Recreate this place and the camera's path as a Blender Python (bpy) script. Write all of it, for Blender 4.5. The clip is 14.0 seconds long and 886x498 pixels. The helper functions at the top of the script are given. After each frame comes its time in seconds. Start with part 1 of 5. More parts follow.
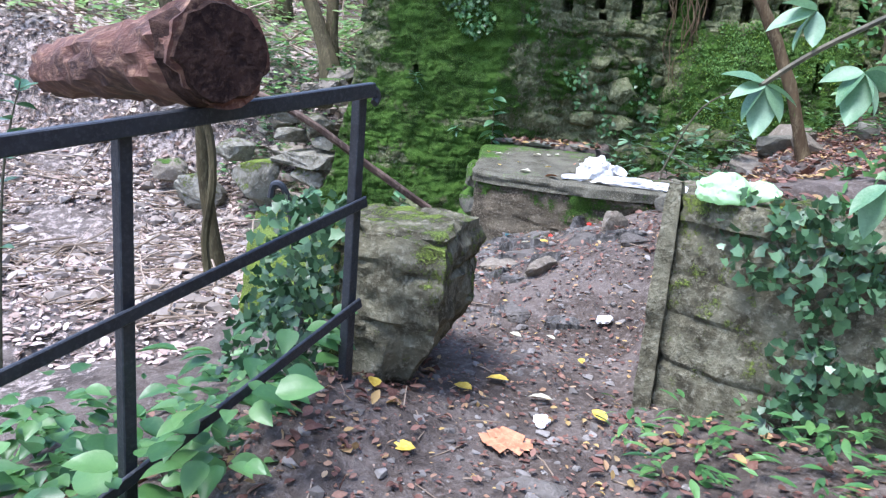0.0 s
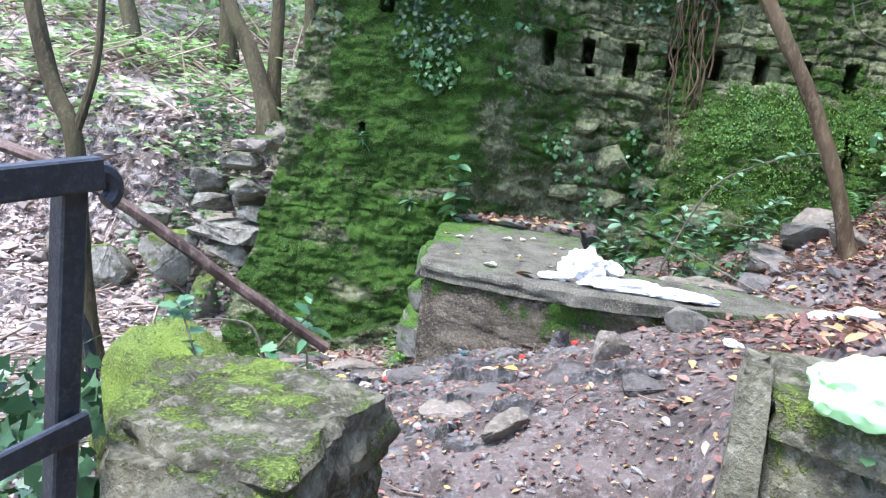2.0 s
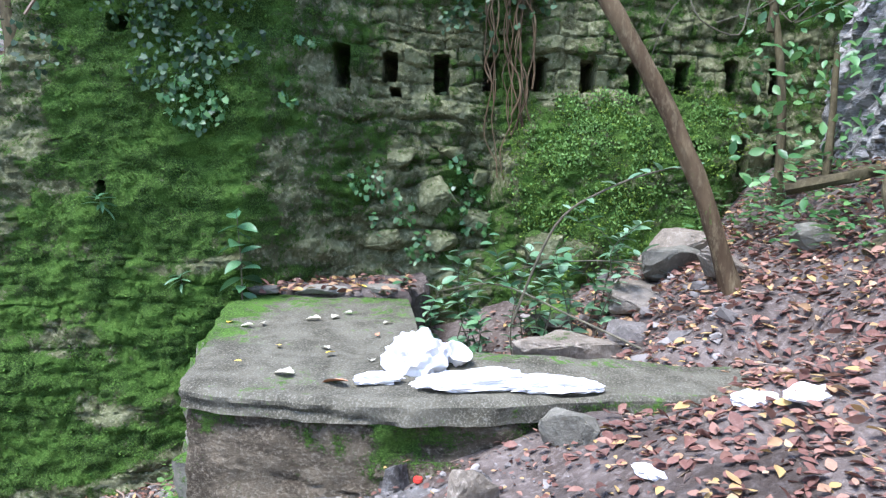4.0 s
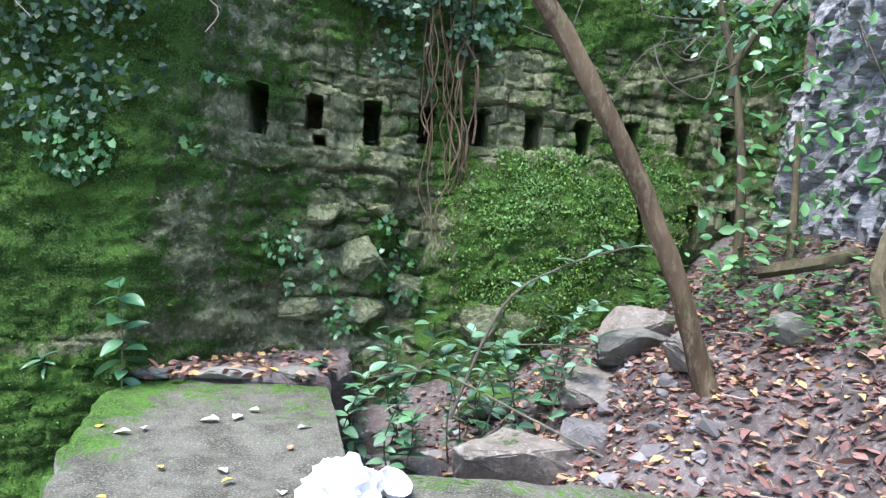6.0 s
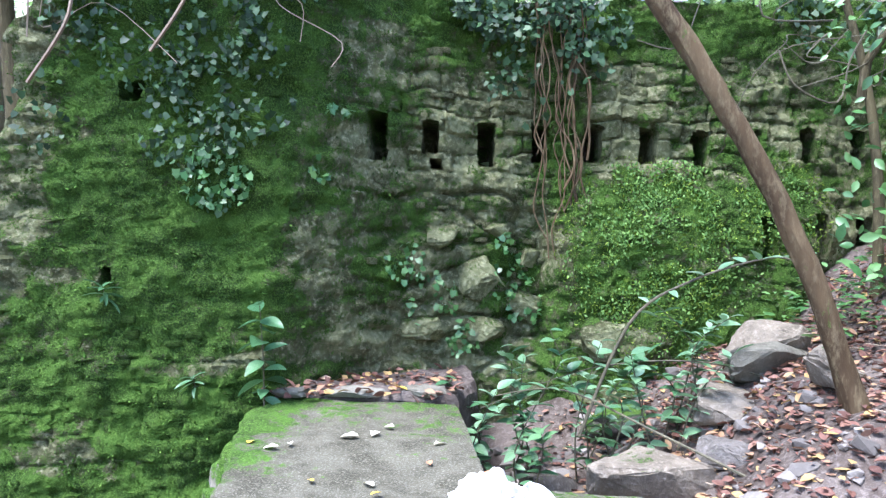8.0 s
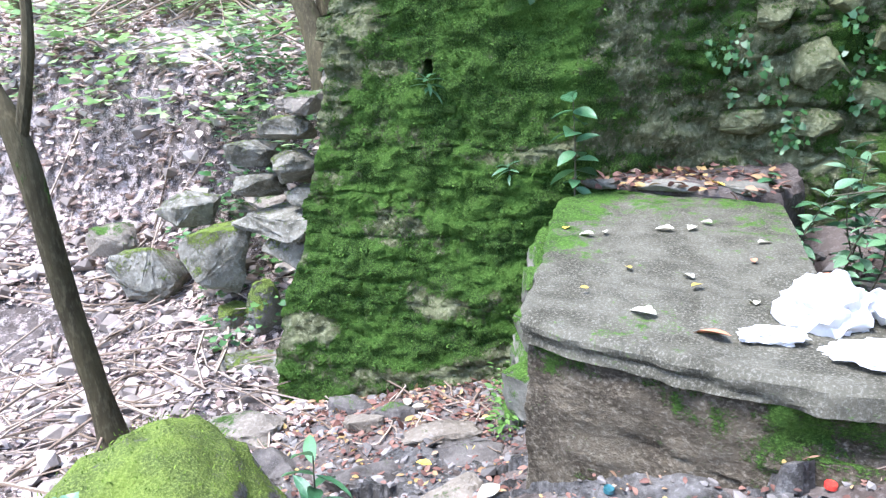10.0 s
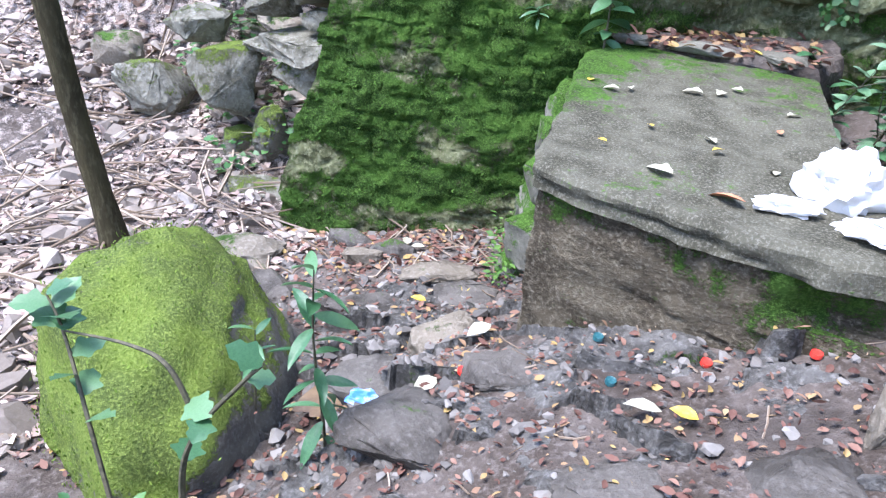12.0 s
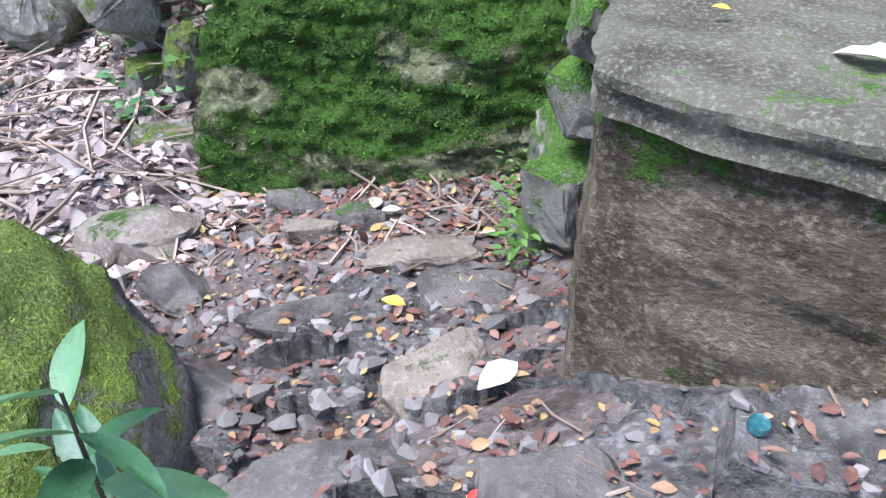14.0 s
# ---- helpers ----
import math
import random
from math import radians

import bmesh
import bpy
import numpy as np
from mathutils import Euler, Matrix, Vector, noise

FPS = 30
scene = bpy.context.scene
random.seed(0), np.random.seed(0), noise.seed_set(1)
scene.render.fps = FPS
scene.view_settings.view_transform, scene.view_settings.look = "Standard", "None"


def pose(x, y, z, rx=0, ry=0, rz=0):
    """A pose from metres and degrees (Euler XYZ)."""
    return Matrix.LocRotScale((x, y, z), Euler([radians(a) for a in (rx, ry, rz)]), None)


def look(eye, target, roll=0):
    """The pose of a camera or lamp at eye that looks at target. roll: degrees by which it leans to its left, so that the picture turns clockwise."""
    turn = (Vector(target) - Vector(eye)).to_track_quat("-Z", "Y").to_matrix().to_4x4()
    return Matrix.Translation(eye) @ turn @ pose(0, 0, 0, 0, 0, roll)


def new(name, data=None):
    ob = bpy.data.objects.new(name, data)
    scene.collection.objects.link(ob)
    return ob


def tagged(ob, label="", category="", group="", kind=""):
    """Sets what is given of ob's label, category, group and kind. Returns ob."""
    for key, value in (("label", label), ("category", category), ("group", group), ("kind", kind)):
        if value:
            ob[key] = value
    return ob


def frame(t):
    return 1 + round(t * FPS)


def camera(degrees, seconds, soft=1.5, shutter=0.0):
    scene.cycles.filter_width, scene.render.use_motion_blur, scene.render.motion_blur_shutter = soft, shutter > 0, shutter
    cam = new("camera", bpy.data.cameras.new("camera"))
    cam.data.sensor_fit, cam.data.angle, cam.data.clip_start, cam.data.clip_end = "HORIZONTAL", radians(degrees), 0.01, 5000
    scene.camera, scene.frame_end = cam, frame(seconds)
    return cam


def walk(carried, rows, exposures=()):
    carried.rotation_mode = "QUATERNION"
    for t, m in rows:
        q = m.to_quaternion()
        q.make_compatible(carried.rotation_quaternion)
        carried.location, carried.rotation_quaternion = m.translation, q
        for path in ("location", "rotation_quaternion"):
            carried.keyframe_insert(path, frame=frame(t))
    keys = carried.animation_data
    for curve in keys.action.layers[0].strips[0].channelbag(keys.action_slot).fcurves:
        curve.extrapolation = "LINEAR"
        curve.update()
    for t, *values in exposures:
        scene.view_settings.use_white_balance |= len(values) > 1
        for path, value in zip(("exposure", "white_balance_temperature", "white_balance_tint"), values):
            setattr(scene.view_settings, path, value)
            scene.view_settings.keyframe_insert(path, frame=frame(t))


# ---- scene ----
cam = camera(63.0, 14.0, soft=1.3)
ROWS = [
    (0, (1.084, -0.516, 1.132), (0.647, 1.384, 0.683), 4.73),
    (0.5, (1.043, -0.112, 1.115), (0.657, 1.799, 0.67), 5.69),
    (1, (1.062, 0.157, 1.139), (0.796, 2.105, 0.772), 4.95),
    (1.5, (1.06, 0.46, 1.169), (0.72, 2.407, 0.862), 3.93),
    (2, (0.977, 0.747, 1.178), (0.578, 2.685, 0.889), 6.29),
    (2.5, (0.987, 1.002, 1.191), (0.767, 2.971, 0.92), 5.9),
    (3, (1.038, 1.323, 1.212), (0.888, 3.304, 0.987), 2.0),
    (5.5, (0.884, 2.332, 1.388), (1.149, 4.309, 1.251), 2.75),
    (6, (0.923, 2.405, 1.414), (1.201, 4.384, 1.335), 2.5),
    (6.5, (0.906, 2.397, 1.409), (1.185, 4.377, 1.429), 2.36),
    (7, (0.891, 2.37, 1.426), (1.082, 4.358, 1.539), 0.88),
    (9.5, (0.686, 2.366, 1.368), (0.231, 4.256, 0.896), 0.4),
    (10, (0.688, 2.366, 1.376), (-0.039, 4.139, 0.805), -1.68),
    (10.5, (0.692, 2.354, 1.359), (-0.159, 4.052, 0.73), -0.7),
    (11, (0.683, 2.348, 1.329), (-0.144, 4.025, 0.62), 1.86),
    (11.5, (0.67, 2.349, 1.312), (-0.054, 4.017, 0.481), 4.15),
    (12.0, (0.663, 2.371, 1.301), (-0.005, 4.008, 0.366), 4.76),
    (12.5, (0.585, 2.572, 1.250), (-0.058, 4.199, 0.28), 4.0),
    (13.0, (0.452, 2.848, 1.138), (-0.176, 4.462, 0.136), 2.9),
    (13.5, (0.366, 3.082, 1.015), (-0.247, 4.678, -0.023), 1.9),
    (14.0, (0.306, 3.300, 0.901), (-0.300, 4.850, -0.205), 0.9),
]
walk(cam, [(t, look(eye, aim, roll)) for t, eye, aim, roll in ROWS],
     [(0, 2.15, 5900, 20), (1, 2.29, 5900, 20), (2, 2.45, 5900, 20), (3, 2.38, 5900, 20), (5, 2.46, 5900, 20), (7, 2.56, 5900, 20), (9.3, 2.84, 5900, 20), (10, 2.62, 5900, 20), (11, 2.42, 5900, 20), (12, 2.28, 5900, 20), (14, 2.12, 5900, 20)])

# ---- light ----
SUN_DIR = Vector((-0.34, -0.31, 1.0)).normalized()
world = bpy.data.worlds.new("overcast_sky")
scene.world = world
world.use_nodes = True
wn = world.node_tree
sky = wn.nodes.new("ShaderNodeTexSky")
sky.sky_type, sky.sun_disc = "NISHITA", False
sky.sun_elevation = math.asin(SUN_DIR.z)
sky.sun_rotation = math.atan2(SUN_DIR.x, SUN_DIR.y)
sky.air_density, sky.dust_density, sky.ozone_density = 1.0, 1.0, 1.0
wn.links.new(sky.outputs[0], wn.nodes["Background"].inputs[0])
wn.nodes["Background"].inputs[1].default_value = 0.15
sun = new("sun", bpy.data.lights.new("sun", "SUN"))
sun.data.energy, sun.data.angle, sun.data.color = 1.8, radians(25), (1.0, 1.0, 0.98)
sun.matrix_world = look(SUN_DIR * 30, (0, 0, 0))


# ---- materials ----
def mat(name, dark, mid, light, scale=6.0, rough=0.85, bump=0.3, fine=60.0, moss=None, island=False, metal=0.0,
        see=0.0, stretch=(1, 1, 1), wet=0.0, rand=0.0, spot=None, grain=0.35):
    """Two scales of noise between three colours; moss: colours laid on by the mesh's own moss amount."""
    m = bpy.data.materials.new(name)
    m.use_nodes = True
    nt, b = m.node_tree, m.node_tree.nodes["Principled BSDF"]

    def nd(kind, **kw):
        n = nt.nodes.new(kind)
        for k, v in kw.items():
            n.inputs[k].default_value = v
        return n

    def mix(f, a, c, kind="MIX"):
        n = nt.nodes.new("ShaderNodeMix")
        n.data_type, n.blend_type = "RGBA", kind
        for s, v in ((n.inputs[0], f), (n.inputs[6], a), (n.inputs[7], c)):
            if isinstance(v, bpy.types.NodeSocket):
                nt.links.new(v, s)
            else:
                s.default_value = v if isinstance(v, float) else (*v, 1)
        return n.outputs[2]

    def ramp(v, a, c):
        n = nt.nodes.new("ShaderNodeMapRange")
        n.interpolation_type = "SMOOTHSTEP"
        n.inputs[1].default_value, n.inputs[2].default_value = a, c
        nt.links.new(v, n.inputs[0])
        return n.outputs[0]

    def math_(op, a, c):
        n = nt.nodes.new("ShaderNodeMath")
        n.operation = op
        for s, v in zip(n.inputs, (a, c)):
            if isinstance(v, bpy.types.NodeSocket):
                nt.links.new(v, s)
            else:
                s.default_value = v
        return n.outputs[0]

    co = nt.nodes.new("ShaderNodeTexCoord").outputs["Object"]
    mp = nt.nodes.new("ShaderNodeMapping")
    mp.inputs[3].default_value = stretch
    nt.links.new(co, mp.inputs[0])
    co = mp.outputs[0]
    info = nt.nodes.new("ShaderNodeObjectInfo")
    if rand:
        add = nt.nodes.new("ShaderNodeVectorMath")
        add.operation = "MULTIPLY_ADD"
        comb = nt.nodes.new("ShaderNodeCombineXYZ")
        for s in comb.inputs:
            nt.links.new(info.outputs["Random"], s)
        nt.links.new(comb.outputs[0], add.inputs[0])
        add.inputs[1].default_value = (17, 31, 23)
        nt.links.new(co, add.inputs[2])
        co = add.outputs[0]

    def noi(s, detail=5.0, r=0.6):
        n = nd("ShaderNodeTexNoise", Scale=s, Detail=detail, Roughness=r)
        nt.links.new(co, n.inputs["Vector"])
        return n.outputs[0]

    big, small = noi(scale), noi(fine, 4.0, 0.7)
    col = mix(ramp(big, 0.36, 0.62), dark, mid)
    col = mix(math_("MULTIPLY", ramp(small, 0.45, 0.75), grain * 2), col, light)
    geo = nt.nodes.new("ShaderNodeNewGeometry")
    if island or rand:
        v = geo.outputs["Random Per Island"] if island else info.outputs["Random"]
        cr = nt.nodes.new("ShaderNodeValToRGB")
        cr.color_ramp.elements[0].color, cr.color_ramp.elements[1].color = (*dark, 1), (*light, 1)
        e = cr.color_ramp.elements.new(0.5)
        e.color = (*mid, 1)
        if spot:
            for p, c in spot:
                e = cr.color_ramp.elements.new(p)
                e.color = (*c, 1)
        nt.links.new(v, cr.inputs[0])
        col = mix(0.75 if island else rand, col, cr.outputs[0])
    height = math_("ADD", math_("MULTIPLY", big, 0.6), math_("MULTIPLY", small, 0.5))
    if moss:
        height = math_("ADD", height, math_("MULTIPLY", noi(21.0, 7.0, 0.72), 1.1))
    rgh = rough
    if wet:
        w = ramp(noi(scale * 0.8, 3.0), 0.5, 0.62)
        rgh = math_("SUBTRACT", rough, math_("MULTIPLY", w, wet))
        col = mix(math_("MULTIPLY", w, 0.55), col, tuple(c * 0.45 for c in dark))
    if moss:
        at = nt.nodes.new("ShaderNodeAttribute")
        at.attribute_name = "moss"
        tuft, patch = noi(110.0, 3.0, 0.8), noi(14.0, 6.0, 0.7)
        f = math_("ADD", at.outputs["Fac"], math_("MULTIPLY", math_("SUBTRACT", math_("ADD", patch, math_("MULTIPLY", tuft, 0.4)), 0.7), 1.6))
        f = ramp(f, 0.38, 0.62)
        g = mix(ramp(noi(5.0, 4.0), 0.38, 0.62), moss[0], moss[1])
        g = mix(ramp(tuft, 0.42, 0.68), g, moss[2])
        col = mix(f, col, g)
        height = math_("ADD", height, math_("MULTIPLY", f, math_("ADD", math_("MULTIPLY", tuft, 0.9), 0.15)))
    bp = nd("ShaderNodeBump", Strength=min(1.0, bump), Distance=0.02)
    nt.links.new(height, bp.inputs["Height"])
    nt.links.new(bp.outputs[0], b.inputs["Normal"])
    nt.links.new(col, b.inputs["Base Color"])
    if isinstance(rgh, float):
        b.inputs["Roughness"].default_value = rgh
    else:
        nt.links.new(rgh, b.inputs["Roughness"])
    b.inputs["Metallic"].default_value = metal
    b.inputs["Specular IOR Level"].default_value = 0.12 if moss or rough > 0.84 else 0.35 if rough > 0.5 else 0.5
    if see:
        tr = nt.nodes.new("ShaderNodeBsdfTranslucent")
        nt.links.new(col, tr.inputs[0])
        ms = nt.nodes.new("ShaderNodeMixShader")
        ms.inputs[0].default_value = see
        nt.links.new(b.outputs[0], ms.inputs[1])
        nt.links.new(tr.outputs[0], ms.inputs[2])
        nt.links.new(ms.outputs[0], nt.nodes["Material Output"].inputs[0])
    return m


MOSS = ((0.020, 0.046, 0.008), (0.047, 0.106, 0.015), (0.092, 0.172, 0.032))
DRY = ((0.27, 0.205, 0.165), (0.44, 0.365, 0.31), (0.66, 0.585, 0.52))
MOSS_LIT = ((0.085, 0.12, 0.03), (0.15, 0.215, 0.035), (0.23, 0.30, 0.07))
M_WALL = mat("mossy_masonry", (0.066, 0.072, 0.032), (0.165, 0.178, 0.088), (0.33, 0.335, 0.20), 7, 0.9, 1.0, 38, MOSS)
M_STONE = mat("wall_stone", (0.085, 0.08, 0.06), (0.16, 0.155, 0.12), (0.27, 0.26, 0.21), 9, 0.9, 0.6, 60, MOSS, rand=0.35)
M_ROCK = mat("grey_rock", (0.105, 0.09, 0.066), (0.21, 0.183, 0.138), (0.38, 0.34, 0.27), 7, 0.75, 0.7, 50, MOSS, rand=0.3)
M_WETROCK = mat("damp_rock", (0.055, 0.049, 0.040), (0.115, 0.104, 0.088), (0.22, 0.205, 0.18), 6, 0.6, 0.6, 60, MOSS, rand=0.3, wet=0.25)
M_PALEROCK = mat("pale_rock", (0.095, 0.09, 0.062), (0.23, 0.22, 0.17), (0.42, 0.41, 0.34), 9, 0.9, 1.0, 38, MOSS_LIT, rand=0.2)
M_BEDROCK = mat("bedrock", (0.058, 0.055, 0.047), (0.125, 0.119, 0.105), (0.27, 0.262, 0.24), 11, 0.62, 0.9, 55, MOSS, wet=0.28)
M_GREENROCK = mat("moss_rock", (0.12, 0.11, 0.09), (0.2, 0.19, 0.15), (0.3, 0.29, 0.24), 8, 0.9, 0.9, 70, MOSS_LIT)
M_BLOCK = mat("cut_block_stone", (0.06, 0.055, 0.034), (0.16, 0.152, 0.098), (0.32, 0.31, 0.22), 9, 0.9, 1.0, 48, MOSS_LIT)
M_SLAB = mat("weathered_concrete", (0.048, 0.046, 0.030), (0.100, 0.096, 0.068), (0.22, 0.21, 0.165), 7, 0.85, 0.5, 130, MOSS, grain=0.45)
M_SLABSIDE = mat("stained_masonry", (0.052, 0.042, 0.027), (0.125, 0.105, 0.070), (0.27, 0.24, 0.175), 6, 0.85, 0.9, 70, MOSS, grain=0.35, stretch=(1, 1, 1.3))
M_CLIFF = mat("layered_cliff", (0.12, 0.12, 0.107), (0.31, 0.307, 0.28), (0.52, 0.515, 0.485), 8, 0.85, 0.8, 40, MOSS, stretch=(1, 1, 3))
M_SOIL = mat("damp_soil", (0.066, 0.052, 0.041), (0.128, 0.107, 0.090), (0.24, 0.212, 0.185), 4.5, 0.85, 0.8, 42, DRY, wet=0.2)
M_BARK = mat("mottled_bark", (0.032, 0.027, 0.015), (0.080, 0.068, 0.034), (0.17, 0.15, 0.085), 7, 0.85, 0.6, 50, MOSS, stretch=(1, 1, 0.3), rand=0.3)
M_REDBARK = mat("reddish_bark", (0.050, 0.033, 0.018), (0.112, 0.080, 0.043), (0.20, 0.165, 0.095), 6, 0.85, 0.5, 40, MOSS, stretch=(1, 1, 0.3))
M_STICK = mat("dark_red_stick", (0.045, 0.026, 0.017), (0.105, 0.066, 0.045), (0.22, 0.165, 0.12), 9, 0.7, 0.6, 50, stretch=(1, 1, 0.4))
M_TWIG = mat("dry_twig", (0.12, 0.085, 0.055), (0.25, 0.195, 0.14), (0.42, 0.35, 0.27), 10, 0.85, 0.3, 60, island=True)
M_LOG = mat("split_red_wood", (0.042, 0.018, 0.012), (0.11, 0.046, 0.028), (0.32, 0.19, 0.115), 5, 0.8, 0.8, 26, stretch=(0.25, 1.6, 1.6))
M_LOGEND = mat("rotten_log_end", (0.018, 0.010, 0.008), (0.045, 0.025, 0.018), (0.10, 0.06, 0.04), 14, 0.95, 1.0, 60)
M_IRON = mat("dark_painted_iron", (0.022, 0.026, 0.03), (0.032, 0.037, 0.042), (0.07, 0.075, 0.08), 12, 0.42, 0.25, 90, metal=0.35)
M_DEAD = mat("dead_leaves", (0.070, 0.032, 0.023), (0.19, 0.092, 0.066), (0.46, 0.34, 0.26), 8, 0.7, 0.2, 60, island=True, see=0.15,
             spot=((0.25, (0.13, 0.058, 0.040)), (0.75, (0.30, 0.175, 0.12)), (0.965, (0.46, 0.33, 0.10))))
M_PALEDEAD = mat("bleached_leaves", (0.22, 0.145, 0.11), (0.45, 0.355, 0.295), (0.66, 0.575, 0.50), 8, 0.7, 0.2, 60, island=True, see=0.15)
M_IVY = mat("ivy_leaf", (0.016, 0.046, 0.018), (0.042, 0.11, 0.042), (0.13, 0.24, 0.11), 9, 0.36, 0.15, 60, island=True, see=0.15)
# Ivy leaf in darker, duller colours, for the ivy on the wall.
M_DARKIVY = mat("dark_ivy_leaf", (0.010, 0.028, 0.011), (0.022, 0.060, 0.020), (0.055, 0.125, 0.045), 9, 0.55, 0.15, 60, island=True, see=0.12)
M_LEAF = mat("fresh_leaf", (0.03, 0.095, 0.03), (0.065, 0.18, 0.05), (0.15, 0.30, 0.09), 9, 0.38, 0.12, 60, island=True, see=0.3)
M_PALELEAF = mat("pale_glossy_leaf", (0.075, 0.18, 0.08), (0.16, 0.30, 0.15), (0.28, 0.43, 0.27), 14, 0.4, 0.15, 40, see=0.3, rand=0.6)
M_PLANT = mat("shiny_green_leaf", (0.03, 0.10, 0.04), (0.065, 0.17, 0.07), (0.16, 0.30, 0.13), 14, 0.36, 0.15, 40, see=0.22, rand=0.6)
# Leaf colours lightened to stand for bright sky shining through far foliage.
M_FAR = mat("sky_lightened_foliage", (0.10, 0.20, 0.06), (0.24, 0.40, 0.13), (0.50, 0.62, 0.32), 9, 0.5, 0.1, 60, island=True, see=0.4)
M_TUFT = mat("moss_tuft", (0.023, 0.061, 0.010), (0.054, 0.126, 0.018), (0.115, 0.212, 0.042), 9, 0.95, 0.1, 60, island=True, see=0.1)
M_LITTUFT = mat("bright_moss_tuft", (0.07, 0.125, 0.018), (0.135, 0.225, 0.028), (0.24, 0.34, 0.06), 9, 0.95, 0.1, 60, island=True, see=0.1)
M_FERN = mat("maidenhair", (0.045, 0.11, 0.02), (0.095, 0.21, 0.04), (0.18, 0.33, 0.075), 9, 0.6, 0.1, 60, island=True, see=0.3)
M_STEM = mat("green_brown_stem", (0.05, 0.05, 0.03), (0.10, 0.09, 0.055), (0.17, 0.15, 0.09), 20, 0.7, 0.2, 60)
M_BAG = mat("pale_green_plastic", (0.42, 0.72, 0.32), (0.56, 0.82, 0.47), (0.74, 0.90, 0.66), 7, 0.35, 0.3, 30, see=0.35)
M_WHITE = mat("white_plastic", (0.66, 0.66, 0.64), (0.78, 0.78, 0.76), (0.85, 0.85, 0.84), 7, 0.45, 0.3, 30, see=0.2)
M_BRICKRED = mat("orange_leaf_card", (0.36, 0.14, 0.07), (0.50, 0.23, 0.12), (0.60, 0.33, 0.18), 12, 0.8, 0.3, 50)
M_YELLOW = mat("yellow_leaf", (0.50, 0.34, 0.04), (0.66, 0.50, 0.08), (0.75, 0.62, 0.2), 14, 0.6, 0.2, 50, see=0.15)
M_PALE = mat("pale_leaf", (0.36, 0.35, 0.24), (0.50, 0.48, 0.36), (0.66, 0.63, 0.50), 14, 0.6, 0.2, 50, see=0.15)
M_RED = mat("red_bottle_cap", (0.60, 0.03, 0.02), (0.70, 0.05, 0.03), (0.78, 0.12, 0.08), 20, 0.4, 0.1, 60)
M_BLUE = mat("blue_wrapper", (0.03, 0.14, 0.55), (0.10, 0.30, 0.75), (0.7, 0.8, 0.9), 25, 0.35, 0.4, 40)
M_TEAL = mat("teal_bottle_cap", (0.012, 0.07, 0.08), (0.025, 0.12, 0.13), (0.16, 0.28, 0.28), 20, 0.35, 0.1, 60)
M_PUDDLE = mat("muddy_water", (0.13, 0.085, 0.05), (0.19, 0.125, 0.07), (0.24, 0.18, 0.11), 6, 0.08, 0.04, 30)
M_VOID = mat("dark_soil_void", (0.02, 0.018, 0.015), (0.035, 0.03, 0.026), (0.06, 0.055, 0.05), 10, 0.95, 0.5, 40)

# ---- shapes ----
rng = np.random.default_rng(7)


def sst(a, b, x):
    t = min(1.0, max(0.0, (x - a) / (b - a)))
    return t * t * (3 - 2 * t)


def fbm(x, y, z, octaves=4):
    return noise.fractal(Vector((x, y, z)), 0.9, 2.1, octaves)


def mesh_of(name, bm, material, smooth=True):
    me = bpy.data.meshes.new(name)
    bm.to_mesh(me)
    bm.free()
    me.materials.append(material)
    if smooth:
        me.shade_smooth()
        me.set_sharp_from_angle(angle=radians(32))
    return me


def set_moss(me, values):
    at = me.attributes.new("moss", "FLOAT", "POINT")
    at.data.foreach_set("value", np.asarray(values, dtype=np.float32))


def part(name, bm, material, parent, label="", smooth=True):
    ob = new(name, mesh_of(name, bm, material, smooth))
    ob.parent = parent
    return tagged(ob, label)


def share(name, me, parent, m):
    ob = new(name, me)
    ob.parent = parent
    ob.matrix_basis = m
    return ob


def thing(name, label, category, at=(0, 0, 0), group="", kind=""):
    ob = new(name)
    ob.location = at
    return tagged(ob, label, category, group, kind)


def solid(name, bm, material, label, category, m=None, group="", kind="", smooth=True):
    ob = new(name, mesh_of(name, bm, material, smooth))
    if m is not None:
        ob.matrix_basis = m
    return tagged(ob, label, category, group, kind)


def rock_bm(seed, sx, sy, sz, cuts=9, sub=3, rough=0.06, layer=0.0):
    """An angular stone: the hull of random points, split and roughened."""
    r = random.Random(seed)
    bm = bmesh.new()
    for _ in range(9 + cuts):
        v = Vector((r.uniform(-1, 1), r.uniform(-1, 1), r.uniform(-1, 1)))
        v /= max(v.length, 0.4) ** 0.75
        bm.verts.new(v)
    hull = bmesh.ops.convex_hull(bm, input=bm.verts[:])
    bmesh.ops.delete(bm, geom=[v for v in bm.verts if not v.link_faces], context="VERTS")
    if sub > 1:
        bmesh.ops.bevel(bm, geom=bm.edges[:], offset=0.045, segments=1, affect="EDGES")
        bmesh.ops.triangulate(bm, faces=bm.faces[:])
        bmesh.ops.subdivide_edges(bm, edges=bm.edges[:], cuts=3 if sub == 3 else 7, use_grid_fill=True)
    for v in bm.verts:
        p = v.co * 1.6 + Vector((seed * 3.1, 0, 0))
        k = 1 + rough * 1.4 * noise.noise(p) + rough * 0.9 * noise.noise(p * 3.1) + rough * 0.7 * noise.noise(p * 7.0)
        if layer:
            k += layer * 1.4 * noise.noise(Vector((seed, p.x * 0.8, v.co.z * 9)))
        v.co = Vector((v.co.x * sx * k, v.co.y * sy * k, v.co.z * sz * k))
    return bm


